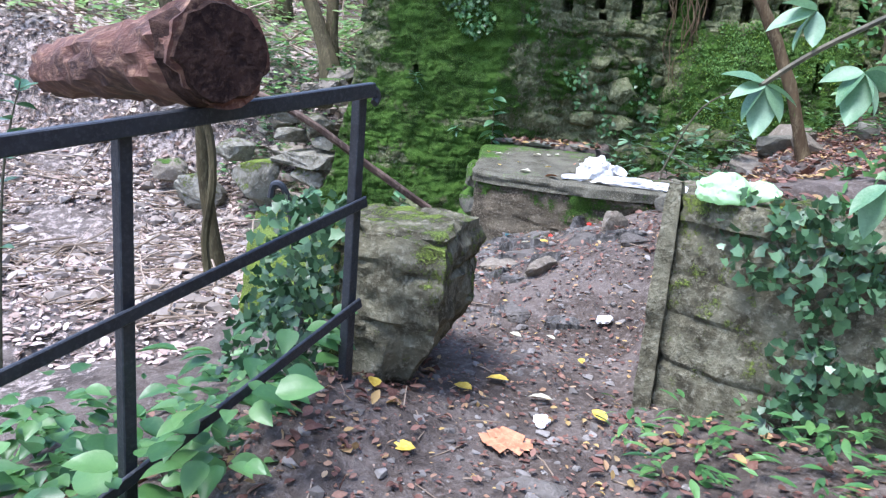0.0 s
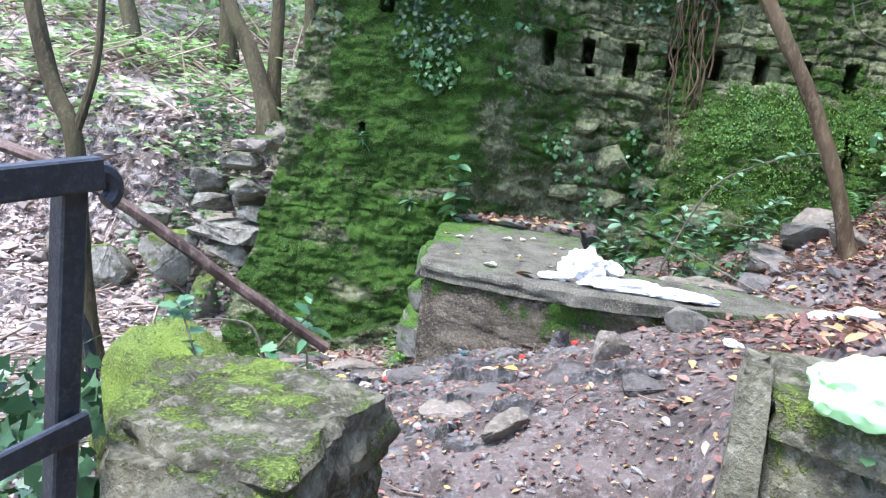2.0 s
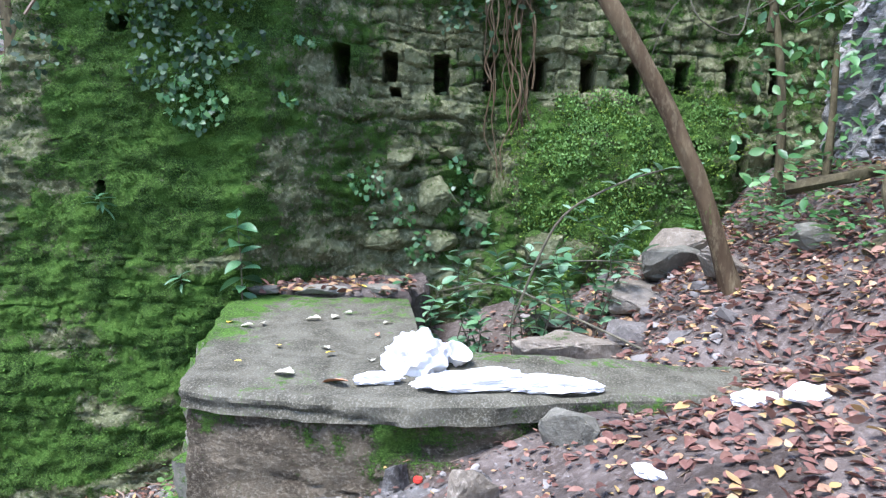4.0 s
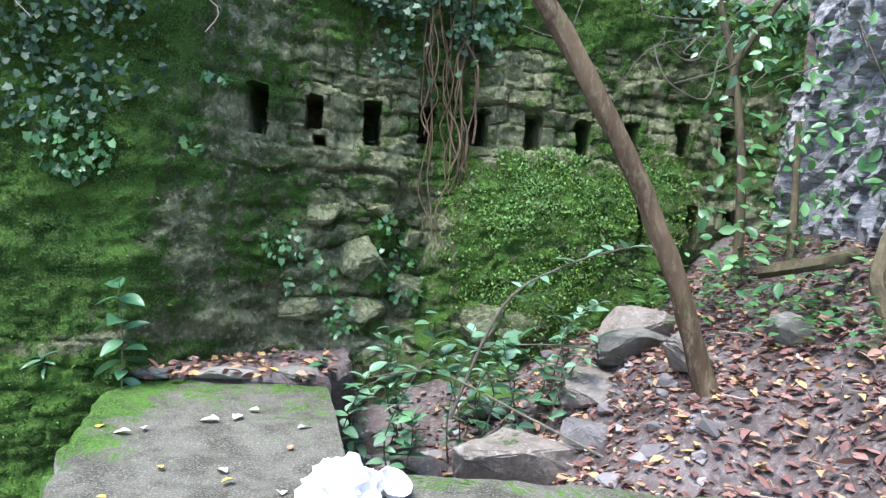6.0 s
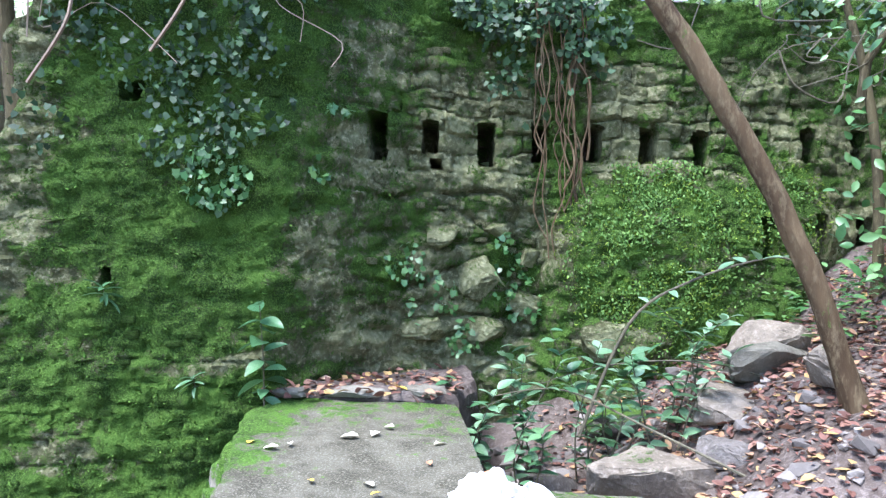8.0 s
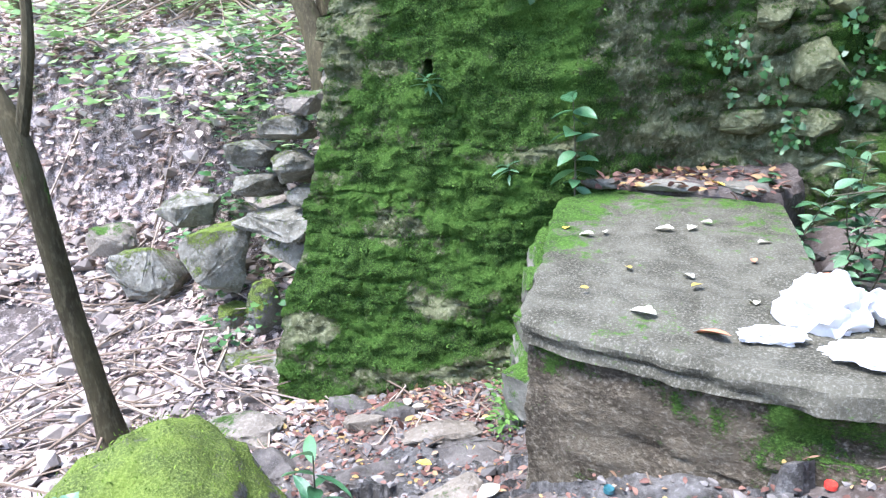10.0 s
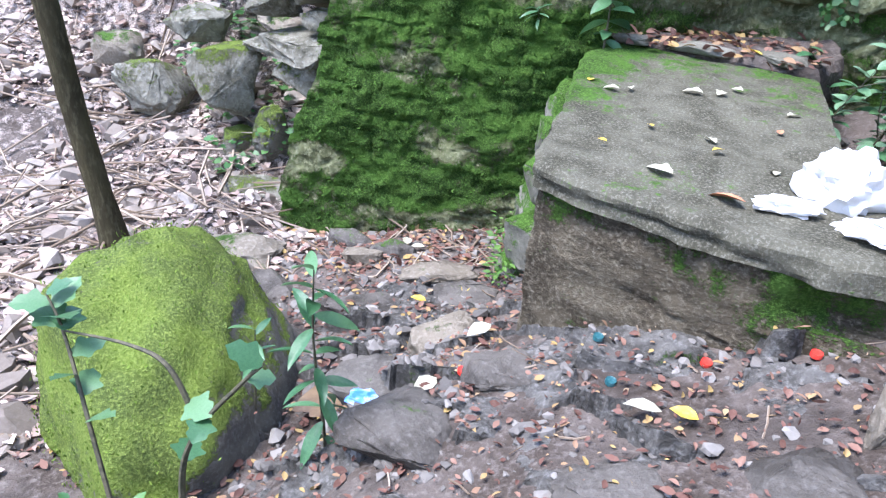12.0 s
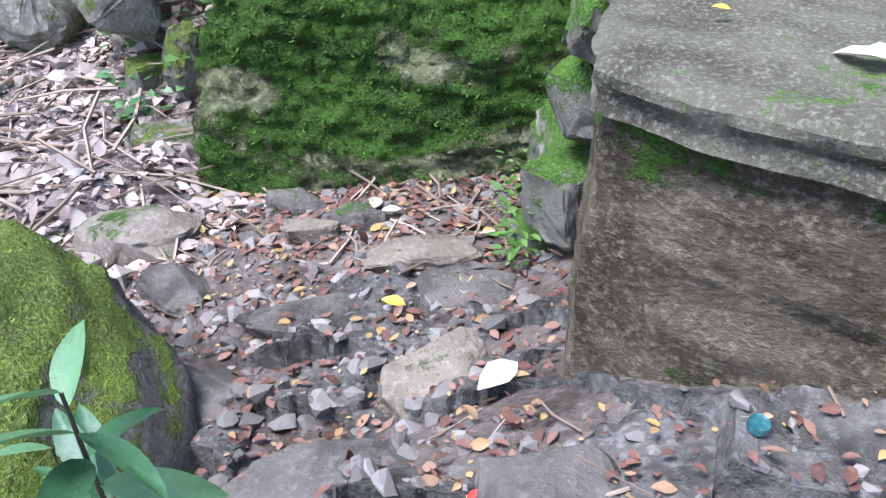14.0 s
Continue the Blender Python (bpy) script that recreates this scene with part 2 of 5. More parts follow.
def boulder_bm(seed, sx, sy, sz, cuts=7, rough=0.05):
    """A rounded boulder with a few broad flat sides."""
    r = random.Random(seed)
    bm = bmesh.new()
    bmesh.ops.create_icosphere(bm, subdivisions=5, radius=1)
    planes = [(Vector((r.uniform(-1, 1), r.uniform(-1, 1), r.uniform(-1, 1))).normalized(), r.uniform(0.55, 0.85)) for _ in range(cuts)]
    for v in bm.verts:
        for n, d in planes:
            over = v.co.dot(n) - d
            if over > 0:
                v.co -= n * over * 0.9
        p = v.co * 1.6 + Vector((seed * 3.1, 0, 0))
        k = 1 + rough * 1.6 * noise.noise(p) + rough * noise.noise(p * 3.1) + rough * 0.5 * noise.noise(p * 8) + rough * 0.25 * noise.noise(p * 20)
        v.co = Vector((v.co.x * sx * k, v.co.y * sy * k, v.co.z * sz * k))
    return bm


def moss_up(me, amount, patch=3.0, low=0.1):
    vals = []
    for v in me.vertices:
        n = noise.noise(v.co * patch + Vector((3, 1, 7)))
        vals.append(low + amount * max(0, v.normal.z) + 0.35 * n * (amount > 0))
    set_moss(me, vals)


def tube_bm(points, radii, sides=8, bm=None, wobble=0.0, caps=True):
    """A tapered tube along points."""
    bm = bm or bmesh.new()
    pts = [Vector(p) for p in points]
    rings = []
    for i, p in enumerate(pts):
        d = (pts[min(i + 1, len(pts) - 1)] - pts[max(i - 1, 0)]).normalized()
        a = d.orthogonal().normalized() if not rings else (last - d * last.dot(d)).normalized()
        last = a
        b = d.cross(a)
        r = radii[i] if isinstance(radii, (list, tuple)) else radii
        ring = []
        for k in range(sides):
            w = 2 * math.pi * k / sides
            rr = r * (1 + wobble * noise.noise(p * 9 + Vector((k * 1.7, 0, 0))))
            ring.append(bm.verts.new(p + (a * math.cos(w) + b * math.sin(w)) * rr))
        rings.append(ring)
    for r0, r1 in zip(rings, rings[1:]):
        for k in range(sides):
            bm.faces.new((r0[k], r0[(k + 1) % sides], r1[(k + 1) % sides], r1[k]))
    if caps:
        bm.faces.new(rings[0][::-1])
        bm.faces.new(rings[-1])
    return bm


def smooth_path(points, n=6):
    """Points of a smooth curve through the given ones."""
    P = [Vector(p) for p in points]
    out = []
    for i in range(len(P) - 1):
        a, b, c, d = P[max(i - 1, 0)], P[i], P[i + 1], P[min(i + 2, len(P) - 1)]
        for k in range(n):
            t = k / n
            out.append(0.5 * (2 * b + (c - a) * t + (2 * a - 5 * b + 4 * c - d) * t * t + (3 * b - a - 3 * c + d) * t ** 3))
    return out + [P[-1]]


def leaf_shape(width, peak=0.42, droop=0.18, fold=0.25, n=7, lobes=0.0):
    """Outline of one leaf, with its centre last: width, where it is widest, and how it droops, folds and is lobed."""
    side = []
    for i in range(1, n):
        t = i / n
        w = width * math.sin(math.pi * t ** (math.log(0.5) / math.log(peak))) ** 0.85
        w *= 1 + lobes * math.cos(2 * math.pi * 2.5 * t)
        side.append((w, t, fold * w - droop * t * t))
    return ((0, 0, 0), *[(-w, t, z) for w, t, z in side], (0, 1, -droop * 1.1), *[(w, t, z) for w, t, z in side[::-1]], (0, 0.5, -droop * 0.25))


OVATE = ((0, 0, 0), (-0.20, 0.22, 0.05), (-0.27, 0.5, 0.07), (-0.15, 0.8, 0.03), (0, 1, -0.06), (0.15, 0.8, 0.03), (0.27, 0.5, 0.07), (0.20, 0.22, 0.05), (0, 0.5, 0))
LOBED = ((0, 0, 0), (-0.45, -0.08, 0.04), (-0.34, 0.28, 0.03), (-0.42, 0.52, 0.05), (0, 1, -0.05), (0.42, 0.52, 0.05), (0.34, 0.28, 0.03), (0.45, -0.08, 0.04), (0, 0.4, 0))
LANCE = ((0, 0, 0), (-0.11, 0.2, 0.03), (-0.16, 0.45, 0.05), (-0.10, 0.75, 0.0), (0, 1, -0.12), (0.10, 0.75, 0.0), (0.16, 0.45, 0.05), (0.11, 0.2, 0.03), (0, 0.5, 0.01))
BLADE = ((0, 0, 0), (-0.10, 0.0, 0), (-0.08, 0.5, 0.02), (-0.04, 0.8, 0.04), (0, 1, 0.08), (0.04, 0.8, 0.04), (0.08, 0.5, 0.02), (0.10, 0.0, 0), (0, 0.5, 0.02))


def unit(v):
    return v / np.maximum(np.linalg.norm(v, axis=1, keepdims=True), 1e-9)


def leaf_mesh(name, P, T, N, size, material, shape=OVATE, bend=0.0):
    """One mesh of many leaves: places, directions, normals and lengths."""
    P, T, N, size = (np.asarray(a, float) for a in (P, T, N, size))
    S = np.array(shape)
    T = unit(T)
    N = unit(N - (N * T).sum(1, keepdims=True) * T)
    R = np.cross(T, N)
    k = 1 + bend * rng.standard_normal((len(P), 1))
    V = P[:, None] + size[:, None, None] * (S[None, :, 0:1] * R[:, None] * 1.0 + S[None, :, 1:2] * T[:, None] + (S[None, :, 2:3] * k[:, None]) * N[:, None])
    n = len(S)
    tri = np.array([(n - 1, i, (i + 1) % (n - 1)) for i in range(n - 1)])
    Fc = (np.arange(len(P))[:, None, None] * n + tri[None]).reshape(-1, 3)
    me = bpy.data.meshes.new(name)
    V = V.reshape(-1, 3)
    me.vertices.add(len(V))
    me.vertices.foreach_set("co", V.ravel())
    me.loops.add(Fc.size)
    me.loops.foreach_set("vertex_index", Fc.ravel().astype(np.int32))
    me.polygons.add(len(Fc))
    me.polygons.foreach_set("loop_start", np.arange(0, Fc.size, 3, dtype=np.int32))
    me.update(calc_edges=True)
    me.materials.append(material)
    me.shade_smooth()
    return me


def leaves(name, label, category, *args, kind="stuff", **kw):
    return tagged(new(name, leaf_mesh(name, *args, **kw)), label, category, "", kind)


# ---- ground ----
def G(x, y):
    """Height of the ground."""
    z = 0.04 + 0.035 * fbm(x * 1.3, y * 1.3, 0.3) + 0.012 * fbm(x * 7, y * 7, 2.0)
    z += -0.10 * sst(1.6, -1.0, y)
    z += 0.15 * math.exp(-((x - 0.22) ** 2 + (y - 1.45) ** 2) / 0.12)
    far = sst(2.5, 3.3, y)
    z += far * 0.36 * max(0.0, min(x, 2.6) - 0.2) * sst(7.5, 6.6, y)
    z += (1 - far) * (sst(1.2, 1.62, x) * 0.72 * sst(1.95, 2.25, y) + 0.22 * max(0.0, x - 1.25))
    z += sst(2.5, 3.4, x) * 0.5 + sst(3.9, 4.8, x) * 3.2 - 0.16 * sst(1.5, 1.9, x) * sst(2.6, 2.25, x) * sst(3.95, 4.15, y) * sst(4.75, 4.45, y)
    # hollow behind the platform, holding loose rocks
    z -= 0.22 * sst(0.8, 1.1, x) * sst(2.3, 1.7, x) * sst(4.5, 4.9, y) * sst(6.6, 6.0, y)
    # drop to the stream on the other side
    edge = 0.24 + (0.06 * math.sin(3 * y) if y > 2.6 else 0.0) + 0.10 * sst(4.05, 4.35, y)
    drop = sst(edge, edge - (0.3 + 0.3 * sst(2.6, 3.4, y)), x) * 0.30 + sst(-0.1, -1.5, x) * 0.22
    z -= drop
    # hillside beyond the stream
    if x < -1.0:
        up = max(0.0, y - 5.6 + 0.35 * max(0.0, -x - 2.5))
        k = sst(-1.2, -1.9, x)
        z += k * (0.38 * up + 1.0 * sst(6.25, 7.0, y) + 0.12 * fbm(x, y, 5))
        z += 0.35 * max(0.0, -x - 4.0) * sst(6.0, 3.0, y)
    # terrace above the wall
    z += sst(6.75, 7.15, y) * sst(-1.9, -1.25, x) * max(0.0, 2.75 + 0.35 * (min(y, 18) - 7) - max(z, 0))
    return z


def spaced(lo, a, b, hi, fine, coarse):
    left = list(np.linspace(lo, a, coarse, endpoint=False))
    return left + list(np.arange(a, b, fine)) + list(np.linspace(b, hi, coarse))


XS = spaced(-40, -3.2, 3.6, 40, 0.045, 34)
YS = spaced(-30, -0.6, 7.4, 60, 0.05, 40)
me = bpy.data.meshes.new("ground")
verts = [(x, y, G(x, y)) for y in YS for x in XS]
w = len(XS)
me.from_pydata(verts, [], [(j * w + i, j * w + i + 1, (j + 1) * w + i + 1, (j + 1) * w + i) for j in range(len(YS) - 1) for i in range(w - 1)])
me.materials.append(M_SOIL)
me.shade_smooth()
set_moss(me, [(0.46 + 0.16 * noise.noise(Vector((v[0] * 1.7, v[1] * 1.7, 3)))) * sst(-0.6, -1.9, v[0] + 0.5 * noise.noise(Vector((v[0], v[1], 8)))) + 0.25 * sst(6.9, 7.2, v[1]) for v in verts])
tagged(new("ground", me), "damp brown soil with leaf litter and pebbles", "ground", "", "structure")


# ---- the old wall with its row of drain slots ----
WX = [-1.6, -0.6, 0.0, 0.3, 0.6, 1.0, 3.7]
WY = [5.45, 5.60, 5.74, 6.02, 6.32, 6.54, 6.60]
SLOTS = [(0.47 if i == 0 else 1.07 + 0.312 * (i - 2) - (0.01 if i == 1 else 0), 1.95 + 0.01 * math.sin(5 * i)) for i in range(10)]
LOW_SLOTS = [(2.66, 1.42), (2.98, 1.44), (3.28, 1.42)]


def hash2(i, j):
    return noise.cell(Vector((i * 1.37 + 0.5, j * 2.11 + 0.5, 0.5)))


def wall_y(x, z, detail=True):
    y = float(np.interp(x, WX, WY))
    y -= 0.20 * (0.9 - z) * sst(0.35, -0.2, x) * (1 if z < 0.9 else 0.4)
    y += 0.05 * (z - 2.0) * sst(0.2, 0.6, x)
    # bulging drip-stone mound below the slots
    y -= 0.24 * sst(1.36, 1.85, x) * sst(3.25, 2.75, x) * sst(1.92, 1.35, z) * (0.75 + 0.25 * fbm(x * 2, z * 2, 9))
    # hollow beside the mound
    y += 0.14 * sst(1.12, 1.28, x) * sst(1.5, 1.36, x) * sst(0.55, 0.9, z) * sst(1.75, 1.35, z)
    y += 0.10 * fbm(x * 1.6, z * 1.6, 4.0) * 0.5
    if not detail:
        return y
    zz = z + 0.06 * noise.noise(Vector((x * 2.2, z * 1.5, 0))) + 0.03 * noise.noise(Vector((x * 6, z * 5, 4)))
    row = math.floor(zz / 0.105)
    xx = x + 0.17 * hash2(row, 3)
    ln = 0.25 + 0.08 * hash2(row, 9)
    cell = math.floor(xx / ln)
    fz, fx = zz / 0.105 - row, (xx / ln - cell)
    e = min(min(fz, 1 - fz) * 0.105, min(fx, 1 - fx) * ln)
    strength = 0.15 + 0.45 * sst(0.3, 0.15, abs(z - 2.0)) * sst(0.2, 0.6, x) + 0.6 * sst(-0.05, 0.4, fbm(x * 1.1, z * 1.1, 7.0))
    strength *= 0.75 + 0.25 * sst(0.0, 0.5, x + 0.5 * noise.noise(Vector((x * 1.5, z * 1.5, 21))))
    y += strength * (0.026 * (1 - sst(0.0, 0.014, e)) - 0.016 * hash2(row, cell) + 0.010)
    y += 0.028 * fbm(x * 3.3, z * 4.5, 8.0) + (0.024 - 0.012 * sst(0.3, 0.15, abs(z - 2.0)) * sst(0.2, 0.6, x)) * fbm(x * 8, z * 14, 1.0)
    y += 0.05 * max(0.0, 0.12 - abs(noise.noise(Vector((x * 2.6, z * 4.2, 6))))) / 0.12 * sst(0.9, 0.4, abs(z - 1.2)) * sst(0.2, 0.6, x) * sst(1.6, 1.3, x) + 0.010 * noise.noise(Vector((x * 25, z * 25, 3)))
    for sx, sz, hw, hh in [(a, b, 0.044, 0.125 if i in (0, 2) else 0.085 if i == 1 else 0.10) for i, (a, b) in enumerate(SLOTS)] + [(a, b, 0.045, 0.12) for a, b in LOW_SLOTS] + [(0.78, 1.82, 0.03, 0.025), (-0.70, 1.22, 0.022, 0.04), (-0.62, 2.07, 0.045, 0.045)]:
        if hh == 0.085:
            sz += 0.03
        jx = 0.008 * noise.noise(Vector((x * 9, z * 14, sx)))
        if abs(x - sx + jx) < hw and abs(z - sz + jx) < hh:
            y += 0.42
    return y


def wall_edge(z):
    return -1.42 + 0.157 * z + 0.03 * noise.noise(Vector((0, z * 5, 2))) + 0.04 * hash2(math.floor(z / 0.105), 77)


def wall_top(x):
    return 2.80 + 0.10 * noise.noise(Vector((x * 1.1, 0, 3))) + 0.05 * noise.noise(Vector((x * 5, 0, 8))) + 0.25 * sst(0.4, -0.6, x)


def wall_moss(x, z):
    v = 0.86 * sst(0.95, -0.15, x + 0.45 * noise.noise(Vector((x * 2, z * 2.0, 5))) + 0.2 * noise.noise(Vector((x * 6, z * 6, 5))))
    v = max(v, 0.72 * sst(1.38, 1.7, x + 0.15 * noise.noise(Vector((x * 4, z * 4, 1)))) * sst(3.2, 2.8, x) * sst(1.95, 1.7, z + 0.2 * noise.noise(Vector((x * 5, 0, 1)))))
    v = max(v, 0.72 * sst(2.12, 2.45, z + 0.3 * noise.noise(Vector((x * 3, z, 1)))), 0.50 + 0.34 * noise.noise(Vector((x * 3, z * 3, 15))) + 0.16 * noise.noise(Vector((x * 11, z * 11, 5))))
    v -= 0.33 * sst(0.05, 0.4, fbm(x * 1.8, z * 2.6, 11.0)) * (0.4 + 0.6 * sst(0.6, 0.0, z))
    v -= 0.42 * sst(0.38, 0.03, x - wall_edge(z) + 0.25 * noise.noise(Vector((x * 4, z * 5, 31)))) * sst(0.5, 1.0, z + 0.3 * noise.noise(Vector((x * 3, z * 3, 2))))
    v -= 0.24 * sst(0.1, 0.45, noise.noise(Vector((x * 1.8, z * 6.5, 27)))) * sst(1.5, 1.1, z)
    v -= 0.35 * sst(0.15, -0.4, z) * sst(-0.2, 0.1, noise.noise(Vector((x * 3, z * 4, 1))))
    return v


NX, NZ = 460, 290
verts, moss = [], []
for j in range(NZ + 1):
    for i in range(NX + 1):
        s = i / NX
        z0 = -0.75
        x = wall_edge(z0 + 3.6 * j / NZ) * (1 - s) + 3.75 * s
        z = z0 + (wall_top(x) - z0) * j / NZ
        verts.append((x, wall_y(x, z), z))
        moss.append(wall_moss(x, z))
w = NX + 1
faces = [(j * w + i, j * w + i + 1, (j + 1) * w + i + 1, (j + 1) * w + i) for j in range(NZ) for i in range(NX)]
# top and end returns give the wall its thickness
n0 = len(verts)
for i in range(w):
    x, y, z = verts[NZ * w + i]
    verts.append((x, y + 0.65, z + 0.02))
    moss.append(0.7)
faces += [(NZ * w + i, NZ * w + i + 1, n0 + i + 1, n0 + i) for i in range(NX)]
n1 = len(verts)
for j in range(NZ + 1):
    x, y, z = verts[j * w]
    for k in (1, 2, 3):
        verts.append((x + 0.05 * k + 0.03 * noise.noise(Vector((z * 6, k, 0))), y + 0.22 * k, z))
        moss.append(0.35)
for j in range(NZ):
    ring = lambda q: [q * w] + [n1 + q * 3 + k for k in range(3)]
    a, b = ring(j), ring(j + 1)
    faces += [(a[k], b[k], b[k + 1], a[k + 1]) for k in range(3)]
me = bpy.data.meshes.new("wall_north")
me.from_pydata(verts, [], faces)
me.materials.append(M_WALL)
me.shade_smooth()
me.set_sharp_from_angle(angle=radians(58))
set_moss(me, moss)
wall = tagged(new("wall_north", me), "old mossy stone wall with a row of drain slots", "wall", "", "structure")

# cliff of layered rock at the end of the wall
CN, CM = 190, 200
verts, moss = [], []
for j in range(CM + 1):
    for i in range(CN + 1):
        y, z = 6.75 - 4.9 * i / CN, 0.3 + 4.4 * j / CM
        x = float(np.interp(y, [1.8, 4.0, 5.0, 6.3, 6.8], [3.5, 3.2, 3.05, 3.42, 3.62])) + 0.16 * (z - 1.2)
        tilt = z * 7 + y * 9.0
        q = tilt + 1.6 * fbm(y * 1.4, z * 1.4, 2.0) + 0.5 * noise.noise(Vector((y * 6, z * 6, 4)))
        step = math.floor(q * 0.45)
        block = math.floor(y * 2.2 + z * 0.8 + 3 * hash2(step, 5))
        x += 0.15 * fbm(y * 1.3, z * 1.5, 3.3) + 0.05 * (q * 0.45 - step) + 0.018 * hash2(step, block)
        x += 0.022 * ((q * 1.7) % 1.0) + 0.02 * fbm(y * 6, z * 9, 7.0) + 0.010 * noise.noise(Vector((y * 26, z * 26, 1)))
        verts.append((x, y, z))
        moss.append(0.15 + 0.25 * noise.noise(Vector((y * 2, z * 2, 6))))
w = CN + 1
me = bpy.data.meshes.new("cliff")
me.from_pydata(verts, [], [(j * w + i, j * w + i + 1, (j + 1) * w + i + 1, (j + 1) * w + i) for j in range(CM) for i in range(CN)])
me.materials.append(M_CLIFF)
me.shade_smooth()
me.set_sharp_from_angle(angle=radians(38))
set_moss(me, moss)
tagged(new("cliff", me), "grey layered rock face beside the wall", "cliff", "", "structure")


def prism(outline, z0, z1, step=0.03, bulge=0.0, rough=0.02, seed=0.0, taper=0.0, layers=0.0, top_rough=0.01, foot=None):
    """An upright rough block over an outline, with finely split sides and top."""
    pts = []
    n = len(outline)
    for a, b in zip(outline, outline[1:] + outline[:1]):
        a, b = Vector(a), Vector(b)
        k = max(1, round((b - a).length / step))
        pts += [a.lerp(b, i / k) for i in range(k)]
    mid = sum(pts, Vector((0, 0))) / len(pts)
    rows = max(2, round((z1 - z0) / step))
    bm = bmesh.new()
    rings = []
    for j in range(rows + 1):
        t = j / rows
        z = z0 + (z1 - z0) * t
        ring = []
        for p in pts:
            d = (p - mid)
            ln = d.length
            d = d / max(ln, 1e-6)
            off = rough * (1.5 * noise.noise(Vector((p.x * 3, p.y * 3, z * 3 + seed))) + noise.noise(Vector((p.x * 9, p.y * 9, z * 12 + seed))) + 0.5 * noise.noise(Vector((p.x * 25, p.y * 25, z * 30 + seed))))
            off += layers * noise.noise(Vector((seed, p.x * 1.5 + p.y, z * 16)))
            off -= taper * (1 - t)
            crack = noise.noise(Vector((seed * 1.3, (p.x + p.y) * 1.1, z * 5.5)))
            off -= 0.9 * rough * max(0.0, 1 - abs(crack) / 0.07)
            off -= 0.02 * sst(0.93, 1.0, t)
            ring.append(bm.verts.new((p.x + d.x * off, p.y + d.y * off, z + top_rough * sst(0.8, 1, t) * noise.noise(Vector((p.x * 5, p.y * 5, seed))))))
        rings.append(ring)
    m = len(pts)
    for r0, r1 in zip(rings, rings[1:]):
        for k in range(m):
            bm.faces.new((r0[k], r0[(k + 1) % m], r1[(k + 1) % m], r1[k]))
    inner = rings[-1]
    for k in range(1, 40):
        f = 1 - k / 40
        ring = []
        for v in rings[-1]:
            x, y = mid.x + (v.co.x - mid.x) * f, mid.y + (v.co.y - mid.y) * f
            ring.append((x, y, z1 + top_rough * (noise.noise(Vector((x * 5, y * 5, seed))) + 0.6 * noise.noise(Vector((x * 16, y * 16, seed))))))
        ring = [bm.verts.new(c) for c in ring]
        for q in range(m):
            bm.faces.new((inner[q], inner[(q + 1) % m], ring[(q + 1) % m], ring[q]))
        inner = ring
    bm.faces.new(inner)
    return bm


def moss_by(me, fn):
    set_moss(me, [fn(v.co, v.normal) for v in me.vertices])


# ---- platform ----
def ZS(x, y):
    """Height of the platform's top, which dips towards its front."""
    return 0.572 + 0.08 * min(1.0, max(0.0, (y - 4.2) / 1.3))


def settle(bm):
    for v in bm.verts:
        if v.co.z > 0.1:
            v.co.z += (ZS(v.co.x, v.co.y) - 0.65) * sst(0.1, 0.5, v.co.z)
    return bm


plat = thing("stone_platform", "low mossy concrete and stone platform with litter on it", "platform", (0, 0, 0))
bm = prism([(0.158, 4.275), (0.30, 4.215), (0.60, 4.145), (0.88, 4.095), (1.25, 4.115), (1.60, 4.175), (1.95, 4.175), (2.26, 4.25), (2.24, 4.42), (1.60, 4.44), (1.0, 4.60), (0.93, 5.0), (0.88, 5.72), (0.0, 5.85), (-0.03, 5.5), (0.05, 4.95), (0.11, 4.55)], -0.7, 0.61, 0.02, rough=0.011, seed=2.0, layers=0.003)
for v in bm.verts:
    # the foot of the rough masonry is hollowed under a bulging course
    k = sst(0.72, 0.95, v.co.x) * sst(4.36, 4.26, v.co.y)
    w = 0.10 * noise.noise(Vector((v.co.x * 3.2, 0, 4)))
    v.co.y += k * (0.045 * sst(0.26 + w, 0.16 + w, v.co.z) + 0.025 * sst(0.40 + w, 0.46 + w, v.co.z) * sst(0.56, 0.50, v.co.z) - 0.03 * noise.noise(Vector((v.co.x * 7, v.co.z * 9, 2))))
body = part("body", settle(bm), M_SLABSIDE, plat)
moss_by(body.data, lambda c, n: 0.20 + 0.30 * noise.noise(c * 4.0) + 0.26 * sst(0.2, 0.5, c.z) * sst(-0.3, 0.3, noise.noise(c * 2.2)) + 0.42 * sst(0.20, 0.0, 0.15 * noise.noise(c * 7) + abs(c.x - 0.85 - 0.3 * (0.45 - c.z))) * sst(0.22, 0.42, c.z) + 0.4 * sst(0.36, 0.5, c.z) * sst(0.5, 0.2, c.x) + 0.08 * sst(0.9, 1.3, c.x) * sst(0.1, 0.5, c.z))
bm = prism([(0.15, 4.268), (0.30, 4.205), (0.60, 4.135), (0.90, 4.085), (1.25, 4.10), (1.60, 4.16), (1.95, 4.16), (2.30, 4.235), (2.28, 4.44), (1.70, 4.46), (1.10, 4.55), (0.97, 4.75), (0.93, 5.2), (0.88, 5.66), (0.55, 5.72), (0.05, 5.74), (-0.04, 5.5), (0.03, 5.1), (0.06, 4.8), (0.10, 4.5)], 0.578, 0.65, 0.016, rough=0.017, seed=5.0, top_rough=0.014, layers=0.003)
lip = part("top_slab", settle(bm), M_SLAB, plat, "worn grey concrete slab")
